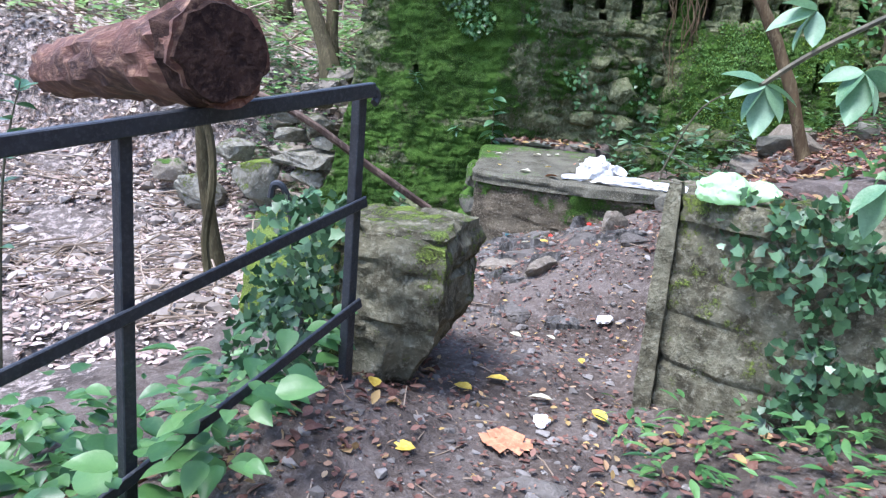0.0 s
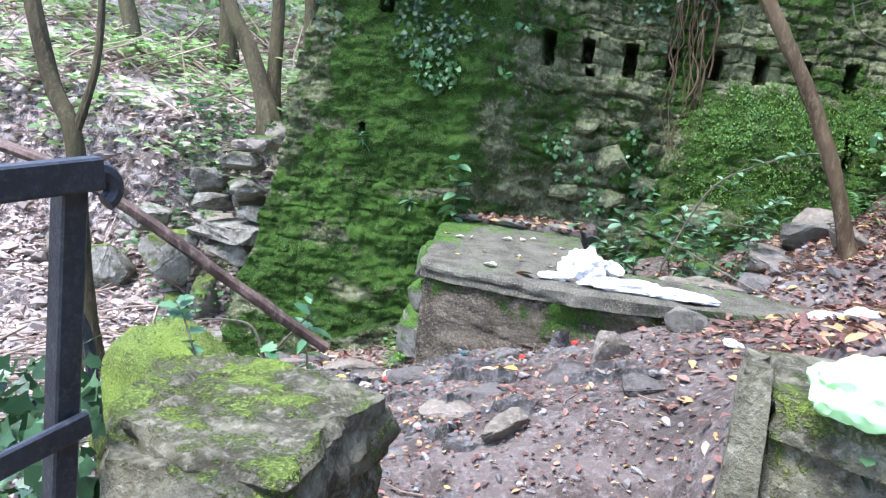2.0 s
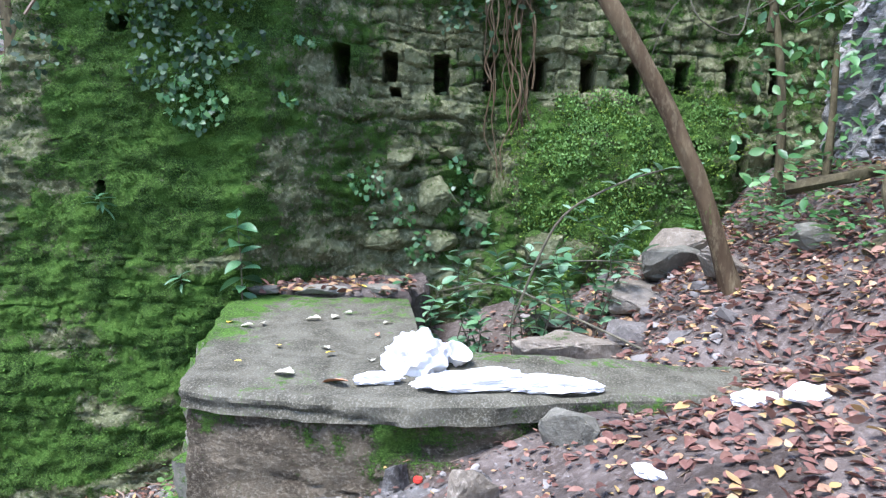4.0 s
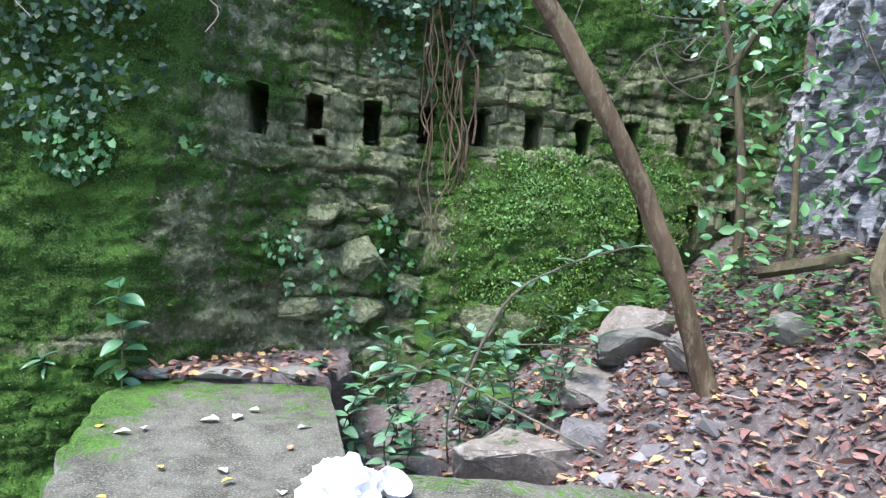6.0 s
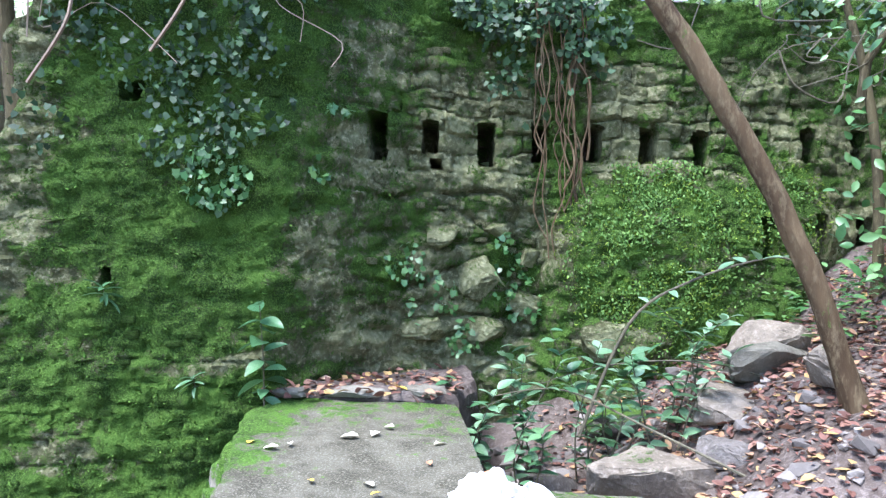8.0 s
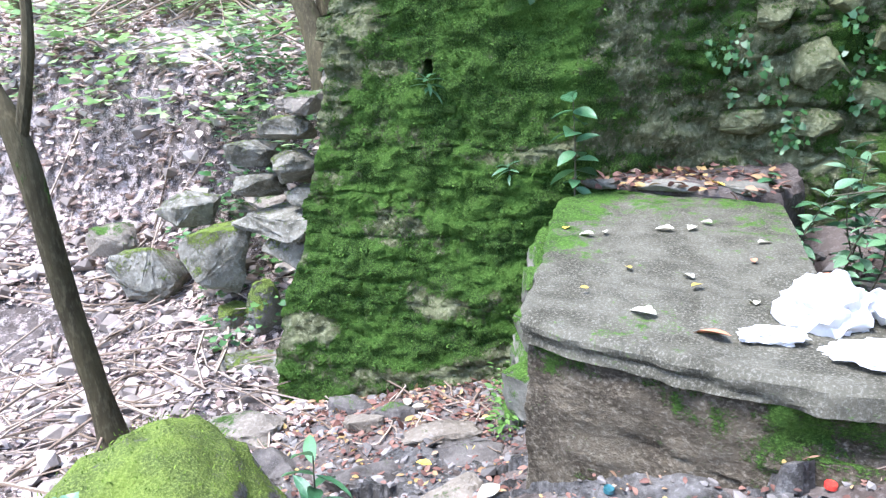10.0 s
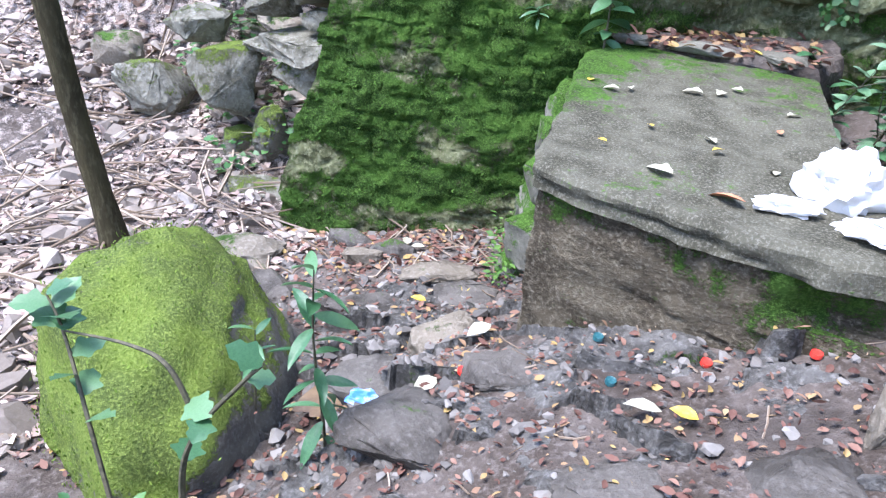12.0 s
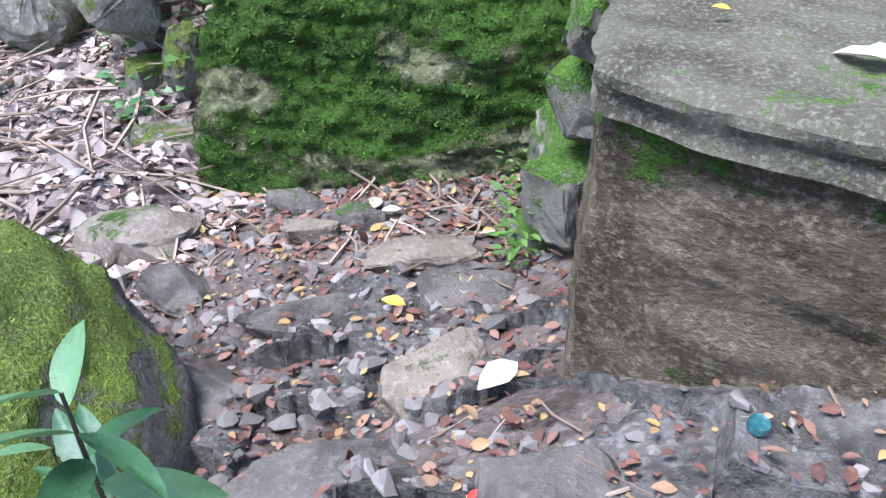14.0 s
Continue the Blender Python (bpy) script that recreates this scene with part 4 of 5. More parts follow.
# split log leaning on the railing
lg = thing("split_log", "broken reddish log resting on the railing", "log", (0.19, 1.0, 1.155))
axis = [Vector((0, 0, 0)), Vector((-0.16, 0.10, -0.012)), Vector((-0.36, 0.22, -0.03)), Vector((-0.62, 0.38, -0.055)), Vector((-0.95, 0.58, -0.09))]
bm = tube_bm(smooth_path(axis, 8), [0.124 - 0.0012 * i for i in range(33)], 26, wobble=0.22)
part("log_body", bm, M_LOG, lg)
bm = tube_bm([Vector((0.012, -0.008, 0.001)), Vector((-0.06, 0.037, -0.004))], [0.108, 0.134], 22, wobble=0.25)
part("log_end", bm, M_LOGEND, lg, "dark rotten broken end")

# fallen stick across the gap behind the block
st = thing("fallen_stick", "peeled reddish stick fallen across the stones", "stick", (0.28, 2.65, 0.58))
part("stick_shaft", tube_bm([p - Vector((0.28, 2.65, 0.58)) for p in smooth_path([(0.28, 2.65, 0.56), (0.02, 2.56, 0.73), (-0.25, 2.45, 0.92), (-0.5, 2.42, 1.02), (-0.9, 2.5, 1.05), (-1.4, 2.7, 0.95)], 8)], 0.017, 9, wobble=0.2), M_STICK, st)
st2 = thing("bent_branch", "dark bent dead branch hanging by the railing", "branch", (-0.81, 2.57, 0.9))
part("branch_shaft", tube_bm([p - Vector((-0.81, 2.57, 0.9)) for p in smooth_path([(-0.95, 2.55, 1.02), (-0.82, 2.57, 0.86), (-0.78, 2.57, 0.6), (-0.82, 2.57, 0.3), (-0.8, 2.57, 0.1)], 6)], 0.02, 7, wobble=0.2), M_BARK, st2)


# ---- wall stones ----
stone_meshes = []
for k in range(8):
    bm = bmesh.new()
    bmesh.ops.create_cube(bm, size=1)
    bmesh.ops.subdivide_edges(bm, edges=bm.edges[:], cuts=2, use_grid_fill=True)
    for v in bm.verts:
        p = v.co.copy()
        ln = (abs(p.x * 2) ** 6 + abs(p.y * 2) ** 6 + abs(p.z * 2) ** 6) ** (1 / 6)
        v.co = p / max(ln, 0.3) * (1 + 0.16 * noise.noise(p * 2.3 + Vector((k * 9, 0, 0))))
    me = mesh_of("stone", bm, M_WALL)
    set_moss(me, [(0.85 if k < 4 else 0.34) + 0.3 * noise.noise(v.co * 3 + Vector((k, 0, 0))) for v in me.vertices])
    stone_meshes.append(me)
r = random.Random(5)
count = 0
while count < 120:
    if count < 95:
        x, z = r.uniform(0.35, 3.3), r.uniform(0.75, 2.5)
    elif count < 125:
        x, z = r.uniform(-1.35, 0.5), r.uniform(-0.3, 2.2)
    else:
        x, z = r.uniform(0.35, 3.3), r.uniform(1.85, 2.4)
    if any(abs(x - sx) < 0.15 and abs(z - sz) < 0.2 for sx, sz in SLOTS + LOW_SLOTS) or x < wall_edge(z) + 0.1:
        continue
    if 1.4 < x < 3.1 and z < 1.8:
        continue
    count += 1
    sx, sz = r.uniform(0.04, 0.085), r.uniform(0.022, 0.042)
    slope = (wall_y(x + 0.1, z, False) - wall_y(x - 0.1, z, False)) / 0.2
    share("stone", stone_meshes[r.randrange(4) + (0 if x < 0.4 else 4)], wall, pose(x, wall_y(x, z, False) + 0.014, z, r.uniform(-8, 8), r.uniform(-5, 5), math.degrees(math.atan(slope))) @ Matrix.Diagonal((sx, 0.03, sz, 1)))
# larger rough boulders built into the wall beside the hollow
for k, (x, z, sx, sz) in enumerate([(0.98, 1.18, 0.19, 0.15), (1.28, 1.02, 0.14, 0.13), (0.80, 1.42, 0.12, 0.08), (1.16, 1.45, 0.12, 0.08), (0.70, 0.92, 0.16, 0.1), (1.05, 0.88, 0.16, 0.1), (1.72, 0.86, 0.16, 0.14), (1.35, 1.30, 0.10, 0.07)]):
    ob = part("boulder", rock_bm(300 + k, sx, 0.12, sz, 9, 3, 0.07, 0.04), M_WALL, wall)
    ob.matrix_basis = pose(x, wall_y(x, z, False) + 0.02, z, 0, r.uniform(-12, 12), 0)
    moss_up(ob.data, 0.3, 4.0, 0.18)


# ---- plants: helpers ----
def frames(n, normal, spread, down=0.0):
    N = unit(np.asarray(normal, float) + spread * rng.standard_normal((n, 3)))
    T = rng.standard_normal((n, 3)) + np.array([0, 0, -down])
    return T, N


def blob_points(blobs, off=0.02, spread=0.05):
    """Places on the wall within soft oval patches (x, z, half width, half height, number)."""
    P = []
    for cx, cz, rx, rz, n in blobs:
        for _ in range(n):
            a, q = rng.uniform(0, 2 * math.pi), math.sqrt(rng.uniform(0, 1)) ** 0.8
            x, z = cx + rx * q * math.cos(a), cz + rz * q * math.sin(a)
            if noise.noise(Vector((x * 6, z * 6, 2))) < -0.25:
                continue
            P.append((x, wall_y(x, min(z, 2.8), False) - off - abs(rng.normal(0, spread)), z))
    return np.array(P)


def wall_leaves(name, label, cat, blobs, size, material, shape, off=0.02, spread=0.05, down=1.2, tilt=0.5):
    P = blob_points(blobs, off, spread)
    T, N = frames(len(P), (0, -1, 0.5), tilt, down)
    return leaves(name, label, cat, P, T, N, size * rng.uniform(0.55, 1.25, len(P)), material, shape=shape)


def clump(c, rx, ry, rz, n):
    v = unit(rng.standard_normal((n, 3))) * (rng.uniform(0.35, 1, (n, 1)) ** 0.5)
    return np.array(c) + v * np.array([rx, ry, rz])


# moss cushions on the wall
P, Z = [], []
while len(P) < 24000:
    x, z = rng.uniform(-1.42, 3.2), rng.uniform(-0.5, 2.85)
    if x < wall_edge(z) or wall_moss(x, z) + 0.4 * noise.noise(Vector((x * 7, z * 7, 4))) < 0.52:
        continue
    P.append((x, wall_y(x, z), z))
P = np.array(P)
T, N = frames(len(P), (0, -1, 0.3), 0.6, 0.6)
leaves("wall_moss", "thick dark green moss cushions on the wall", "moss", P + np.array([0, 0.004, 0]), N, T, rng.uniform(0.012, 0.030, len(P)), M_TUFT, shape=LANCE)
# moss on the boulder
vs = BOULDER.data.vertices
pick = [v for v in vs if v.normal.z > 0.15]
P = np.array([BOULDER.matrix_basis @ v.co for v in pick for _ in range(3)]) + rng.normal(0, 0.012, (len(pick) * 3, 3))
T, N = frames(len(P), (0, 0, 1), 0.5)
leaves("boulder_moss", "bright moss cushion on the boulder", "moss", P, N, T, rng.uniform(0.008, 0.016, len(P)), M_LITTUFT, shape=LANCE)

# small-leaved plants on the drip-stone mound
wall_leaves("mound_plants", "bright green maidenhair covering the drip-stone mound", "plants",
            [(1.85, 1.62, 0.24, 0.24, 700), (2.15, 1.68, 0.25, 0.20, 800), (2.1, 1.35, 0.38, 0.32, 800), (2.75, 1.62, 0.22, 0.2, 500), (1.75, 1.25, 0.25, 0.35, 500), (2.0, 1.0, 0.35, 0.25, 350), (2.45, 1.35, 0.2, 0.3, 150)],
            0.021, M_FERN, OVATE, 0.0, 0.022)
P = blob_points([(1.95, 1.4, 0.5, 0.5, 2600), (2.75, 1.6, 0.3, 0.3, 800), (2.0, 0.95, 0.45, 0.3, 900)], 0.0, 0.01)
T, N = frames(len(P), (0, -1, 0.3), 0.6, 0.4)
leaves("mound_moss", "yellow-green moss on the drip-stone mound", "moss", P, N, T, rng.uniform(0.012, 0.028, len(P)), M_LITTUFT, shape=LANCE)
# ivy on the wall
wall_leaves("wall_ivy", "dark glossy ivy hanging over the wall", "ivy",
            [(-0.50, 2.45, 0.45, 0.40, 640), (-0.15, 2.15, 0.28, 0.35, 380), (-0.35, 1.95, 0.2, 0.25, 170), (-0.9, 2.75, 0.5, 0.25, 480), (0.1, 2.75, 0.3, 0.2, 220), (-1.0, 1.95, 0.15, 0.2, 40)],
            0.034, M_DARKIVY, LOBED, 0.03, 0.06)
wall_leaves("wall_creeper", "pale green creeper sprigs on the wall", "creeper",
            [(-0.22, 1.68, 0.16, 0.16, 150), (0.30, 2.05, 0.06, 0.03, 16), (0.22, 1.75, 0.05, 0.06, 14), (0.62, 1.28, 0.12, 0.10, 50), (0.78, 1.05, 0.14, 0.18, 80), (0.95, 0.86, 0.10, 0.12, 60), (1.18, 1.25, 0.12, 0.2, 60), (1.3, 1.05, 0.1, 0.15, 50)],
            0.036, M_LEAF, LOBED, 0.02, 0.03)
wall_leaves("wall_top_ivy", "ivy mat spilling over the top of the wall", "ivy",
            [(1.25, 2.72, 0.40, 0.18, 640), (1.6, 2.62, 0.3, 0.18, 320), (1.15, 2.45, 0.12, 0.25, 90), (1.65, 2.42, 0.12, 0.2, 70), (1.3, 2.3, 0.25, 0.25, 36), (3.2, 2.7, 0.5, 0.25, 260), (2.4, 2.85, 0.8, 0.08, 160)],
            0.040, M_DARKIVY, LOBED, 0.05, 0.07)
PP = np.concatenate([clump((x, wall_y(x, 2.7, False) - 0.05 - 0.12 * rng.uniform(), z), 0.22, 0.14, 0.15, 75) for x, z in [(rng.uniform(-1.3, 0.25), rng.uniform(2.72, 3.25)) for _ in range(30)]])
T, N = frames(len(PP), (0, -0.8, 0.7), 0.5, 0.8)
leaves("wall_brush", "tangled leafy brush hanging over the wall top", "brush", PP, T, N, rng.uniform(0.028, 0.06, len(PP)), M_IVY, shape=OVATE)
# hanging dry vines
vn = thing("hanging_vines", "tangle of dry brown vines hanging down the wall", "vines", (0, 0, 0))
for k in range(16):
    x0 = 1.34 + 0.018 * k + rng.uniform(-0.04, 0.04)
    end = rng.uniform(1.25, 1.95)
    pts = [(x0 + 0.09 * noise.noise(Vector((k * 1.7, zz * 4, 0))) + 0.03 * (2.6 - zz), wall_y(1.4, 2.4, False) - 0.07 - 0.05 * noise.noise(Vector((k, zz * 2, 5))), zz) for zz in np.linspace(2.75, end, 9)]
    part("vine", tube_bm(smooth_path(pts, 3), rng.uniform(0.003, 0.008), 5), M_REDBARK, vn)
for k, (x0, x1, z0, z1, y) in enumerate([(-0.78, -0.95, 2.6, 2.05, 5.45), (-0.30, -0.45, 2.7, 2.2, 5.5)]):
    part("vine", tube_bm(smooth_path([(x0, y, z0), (x0 + 0.03, y - 0.05, (z0 + z1) / 2), (x1, y, z1)], 6), 0.008, 5), M_TWIG, vn)

for k in range(22):
    x0, z0 = rng.uniform(-1.3, 0.2), rng.uniform(2.65, 3.1)
    pts = [(x0, wall_y(x0, 2.6, False) - 0.12, z0)]
    for _ in range(4):
        pts.append((pts[-1][0] + rng.normal(0.02, 0.12), pts[-1][1] + rng.normal(0, 0.04), pts[-1][2] + rng.normal(-0.06, 0.10)))
    part("vine", tube_bm(smooth_path(pts, 4), rng.uniform(0.002, 0.006), 5), M_TWIG, vn)

# ivy over the gate block and the retaining block
n = 1000
P = np.column_stack([rng.uniform(-0.20, 0.24, n), rng.uniform(1.66, 2.02, n), rng.uniform(0.02, 0.72, n)])
P = P[(P[:, 0] + 0.9 * (P[:, 1] - 1.74) < 0.24) & (P[:, 0] > -0.25 + 0.25 * P[:, 2])]
T, N = frames(len(P), (-0.2, -1, 0.45), 0.5, 0.9)
leaves("block_ivy", "glossy ivy growing against the stone block", "ivy", P, T, N, rng.uniform(0.025, 0.055, len(P)), M_IVY, shape=LOBED)
P = np.column_stack([1.42 + 1.2 * rng.uniform(0, 1, 3600) ** 0.75, np.zeros(3600), rng.uniform(0.0, 0.90, 3600)])
P = P[(np.array([noise.noise(Vector((p[0] * 5, p[2] * 5, 1))) for p in P]) > -0.12) & (P[:, 0] - 1.42 > 0.16 * np.sin(P[:, 2] * 5) + 0.05)]
P[:, 1] = np.interp(P[:, 0], [1.3, 1.5, 1.8, 2.75], [2.03, 1.87, 1.74, 1.60]) - np.abs(rng.normal(0.02, 0.04, len(P)))
T, N = frames(len(P), (0, -1, 0.5), 0.5, 0.8)
leaves("retaining_ivy", "trailing ivy on the retaining block", "ivy", P, T, N, rng.uniform(0.020, 0.046, len(P)), M_IVY, shape=LOBED)
P = np.column_stack([rng.uniform(1.5, 3.0, 500), rng.uniform(1.9, 3.0, 500), np.zeros(500)])
P[:, 2] = [max(G(p[0], p[1]), 0.82) + abs(rng.normal(0, 0.05)) for p in P]
P = P[P[:, 0] > 1.72 + 0.25 * (P[:, 1] - 1.9)]
T, N = frames(len(P), (0, -0.2, 1), 0.5)
leaves("bank_ivy", "low ivy and seedlings on the bank", "ivy", P, T, N, rng.uniform(0.03, 0.06, len(P)), M_LEAF, shape=LOBED)

n = 260
P = np.column_stack([rng.uniform(1.5, 2.75, n), rng.uniform(1.72, 2.6, n), 0.832 + rng.uniform(0, 0.03, n)])
P = P[P[:, 1] > np.interp(P[:, 0], [1.3, 1.5, 1.8, 2.75], [2.06, 1.90, 1.77, 1.64])]
T, N = frames(len(P), (0, 0, 1), 0.35)
T[:, 2] *= 0.2
leaves("block_litter", "brown leaves lying on the retaining block", "leaf litter", P, T, N, rng.uniform(0.03, 0.07, len(P)), M_DEAD, shape=OVATE)

# low plants along the railing and at the foot of the retaining block
def herbs(name, label, spots, material, size, shape, lift=0.12, n=26):
    PP, TT, NN = [], [], []
    for x, y, rr in spots:
        z = G(x, y)
        for _ in range(n):
            a, q = rng.uniform(0, 2 * math.pi), rr * math.sqrt(rng.uniform(0, 1))
            h = z + lift * rng.uniform(0.1, 1.0)
            PP.append((x + q * math.cos(a), y + q * math.sin(a), h))
            TT.append((math.cos(a), math.sin(a), rng.uniform(-0.3, 0.35)))
            NN.append((rng.normal(0, 0.3), rng.normal(0, 0.3), 1))
    return leaves(name, label, "plants", PP, TT, NN, size * rng.uniform(0.5, 1.2, len(PP)), material, shape=shape)


herbs("path_herbs", "broad-leaved green plants under the railing", [(rng.uniform(-0.9, 0.22), rng.uniform(0.1, 1.6), 0.15) for _ in range(52)], M_LEAF, 0.10, leaf_shape(0.33, 0.4, 0.25, 0.3, 6), 0.32, 18)
herbs("stream_herbs", "green seedlings above the stream", [(rng.uniform(-0.9, 0.05), rng.uniform(1.4, 3.2), 0.14) for _ in range(30)], M_LEAF, 0.07, OVATE, 0.18, 14)
herbs("foot_herbs", "green seedlings at the foot of the block", [(rng.uniform(1.36, 2.2), rng.uniform(1.2, 1.72), 0.12) for _ in range(16)] + [(1.22, 1.65, 0.07)], M_LEAF, 0.075, LANCE, 0.16, 14)
# Slope and terrace plants take M_FAR, with sky brightness in its colours.
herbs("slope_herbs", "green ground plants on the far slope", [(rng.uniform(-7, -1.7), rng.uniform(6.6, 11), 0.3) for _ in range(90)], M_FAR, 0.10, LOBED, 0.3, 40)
herbs("slope_ivy", "ivy on the rocky slope", [(rng.uniform(-2.9, -1.7), rng.uniform(6.3, 7.3), 0.2) for _ in range(46)] + [(-2.4, 6.1, 0.2), (-1.95, 5.9, 0.15), (-2.1, 5.7, 0.15)], M_LEAF, 0.055, LOBED, 0.25, 34)
herbs("cliff_herbs", "leafy plants at the foot of the cliff", [(rng.uniform(2.6, 3.2), rng.uniform(4.6, 6.3), 0.14) for _ in range(26)], M_LEAF, 0.06, OVATE, 0.22, 22)
herbs("terrace_growth", "undergrowth above the wall, sky brightness painted into its leaves", [(rng.uniform(-2, 5.5), rng.uniform(6.95, 10.5), 0.35) for _ in range(150)], M_FAR, 0.10, OVATE, 0.55, 44)
herbs("slab_fern", "maidenhair fern beside the platform", [(-0.13, 5.02, 0.07), (-0.18, 5.2, 0.09), (-0.1, 4.9, 0.05)], M_FERN, 0.035, OVATE, 0.2, 60)

# clumps of foliage and tree crowns on the slopes
PP = [clump((x, y, z), s, s, s * 0.8, 170) for x, y, z, s in
      [(rng.uniform(-9, -2.2), rng.uniform(8.5, 13.5), rng.uniform(2.6, 6.5), rng.uniform(0.4, 0.9)) for _ in range(75)]
      + [(rng.uniform(-2, 7), rng.uniform(8.5, 12), rng.uniform(3.6, 6.5), rng.uniform(0.4, 0.9)) for _ in range(38)]]
PP = np.concatenate(PP)
T, N = frames(len(PP), (0, -0.3, 1), 0.7)
leaves("woodland_foliage", "woodland foliage with sky brightness painted into its pale leaves", "foliage", PP, T, N, rng.uniform(0.07, 0.16, len(PP)), M_FAR, shape=OVATE)
# twigs over the cliff and terrace
tw = thing("bare_branches", "tangled bare branches over the cliff top", "branches", (0, 0, 0))
for k in range(16):
    x, y, z = rng.uniform(2.5, 3.5), rng.uniform(5.4, 6.4), rng.uniform(2.2, 3.1)
    pts = [(x, y, z)]
    for _ in range(4):
        pts.append((pts[-1][0] + rng.normal(-0.05, 0.16), pts[-1][1] + rng.normal(0, 0.1), pts[-1][2] + rng.normal(-0.03, 0.15)))
    part("branch", tube_bm(smooth_path(pts, 4), rng.uniform(0.002, 0.005), 5), M_STEM, tw)
PP = np.concatenate([clump((x, y, z), 0.25, 0.2, 0.22, 20) for x, y, z in [(rng.uniform(2.6, 3.4), rng.uniform(5.0, 6.2), rng.uniform(1.3, 2.9)) for _ in range(26)]])
T, N = frames(len(PP), (0, -0.6, 1), 0.5)
leaves("cliff_leaves", "sparse leaves on the cliff saplings", "leaves", PP, T, N, rng.uniform(0.04, 0.085, len(PP)), M_LEAF, shape=OVATE)
# roots at the foot of the cliff
rt = thing("tree_roots", "gnarled pale roots on the bank", "roots", (0, 0, 0))
for pts in ([(3.1, 5.0, 1.5), (2.95, 4.9, 1.25), (2.9, 4.75, 1.1), (2.75, 4.7, 1.0)], [(3.15, 4.8, 1.6), (3.0, 4.65, 1.2), (2.95, 4.5, 1.05)], [(3.1, 5.2, 1.35), (2.9, 5.2, 1.30), (2.7, 5.3, 1.25)]):
    part("root", tube_bm(smooth_path(pts, 6), 0.03, 8, wobble=0.3), M_BARK, rt)


# ---- leaf litter, pebbles, twigs ----
def H(x, y):
    """Height of the ground or of the bedrock in it."""
    return max(G(x, y), outcrop(x, y)) if -0.75 < x < 1.45 and 2.35 < y < 4.95 else G(x, y)


def litter(name, label, area, n, lo, hi, material, keep=None, lift=0.006):
    P = []
    while len(P) < n:
        x, y = rng.uniform(area[0], area[1]), rng.uniform(area[2], area[3])
        if keep and not keep(x, y):
            continue
        P.append((x, y, H(x, y) + lift + rng.uniform(0, 0.012)))
    T, N = frames(n, (0, 0, 1), 0.33)
    T[:, 2] *= 0.25
    return leaves(name, label, "leaf litter", np.array(P), T, N, lo + (hi - lo) * rng.uniform(0, 1, n) ** 1.6, material, shape=OVATE, bend=0.8)


def clear(x, y):
    return not (0.0 < x < 1.0 and 4.15 < y < 5.8) and not (0.9 < x < 1.95 and 4.1 < y < 4.45)


litter("path_litter", "brown and yellow leaves scattered on the path", (0.1, 1.35, -0.5, 4.2), 5200, 0.008, 0.036, M_DEAD, clear)
litter("bank_litter", "deep reddish-brown leaf litter on the bank", (1.25, 3.3, 2.4, 6.4), 10500, 0.022, 0.065, M_DEAD, lambda x, y: clear(x, y) and rng.uniform() < sst(1.2, 1.9, x) + 0.12)
litter("near_litter", "reddish leaves beside the path", (1.15, 2.8, -0.4, 1.9), 2200, 0.02, 0.055, M_DEAD)
litter("rail_litter", "brown leaves under the railing", (-0.8, 0.5, 0.2, 2.0), 700, 0.03, 0.07, M_DEAD)
litter("pit_litter", "wet brown leaves in the hollow", (-1.4, 0.15, 3.4, 5.5), 2600, 0.010, 0.046, M_DEAD)
litter("stream_litter", "bleached dry leaves on the stream bank", (-7.5, -1.1, 2.6, 7.2), 17000, 0.03, 0.095, M_PALEDEAD)
litter("slope_litter", "bleached leaves on the far slope", (-8.5, -1.7, 6.2, 11), 14000, 0.05, 0.13, M_PALEDEAD)
P = np.column_stack([rng.uniform(0.0, 0.9, 330), rng.uniform(5.66, 6.25, 330), np.zeros(330)])
P = P[P[:, 1] < np.interp(P[:, 0], WX, WY) + 0.03]
P[:, 2] = 0.68 + rng.uniform(0, 0.03, len(P))
T, N = frames(len(P), (0, 0, 1), 0.4)
T[:, 2] *= 0.2
leaves("ledge_litter", "dark red leaves on the ledge behind the platform", "leaf litter", P, T, N, rng.uniform(0.03, 0.07, len(P)), M_DEAD, shape=OVATE)
litter("foot_litter", "red-brown wet leaves along the foot of the wall", (-1.3, 0.0, 4.85, 5.5), 700, 0.02, 0.06, M_DEAD)
# soil ledge and flat stones behind the platform
bm = prism([(0.0, 5.74), (0.9, 5.70), (1.0, 6.0), (0.98, 6.45), (0.3, 6.3), (-0.05, 5.9)], 0.3, 0.685, 0.04, rough=0.02, seed=41.0, top_rough=0.03)
ob = solid("soil_ledge", bm, M_SOIL, "soil ledge between platform and wall", "ledge", None, "", "structure")
moss_by(ob.data, lambda c, n: 0.05)
for x, y, sx, rz in ((0.42, 5.74, 0.2, 6), (0.12, 5.72, 0.1, -14), (0.74, 5.76, 0.13, 3)):
    ob = solid("flat_stone", rock_bm(int(500 + x * 10), sx, 0.08, 0.03, 8, 3, 0.06), M_STONE, "flat dark stone at the back of the platform", "stone", pose(x, y, 0.685, 0, 0, rz), "ledge stones")
    moss_up(ob.data, 0.1)

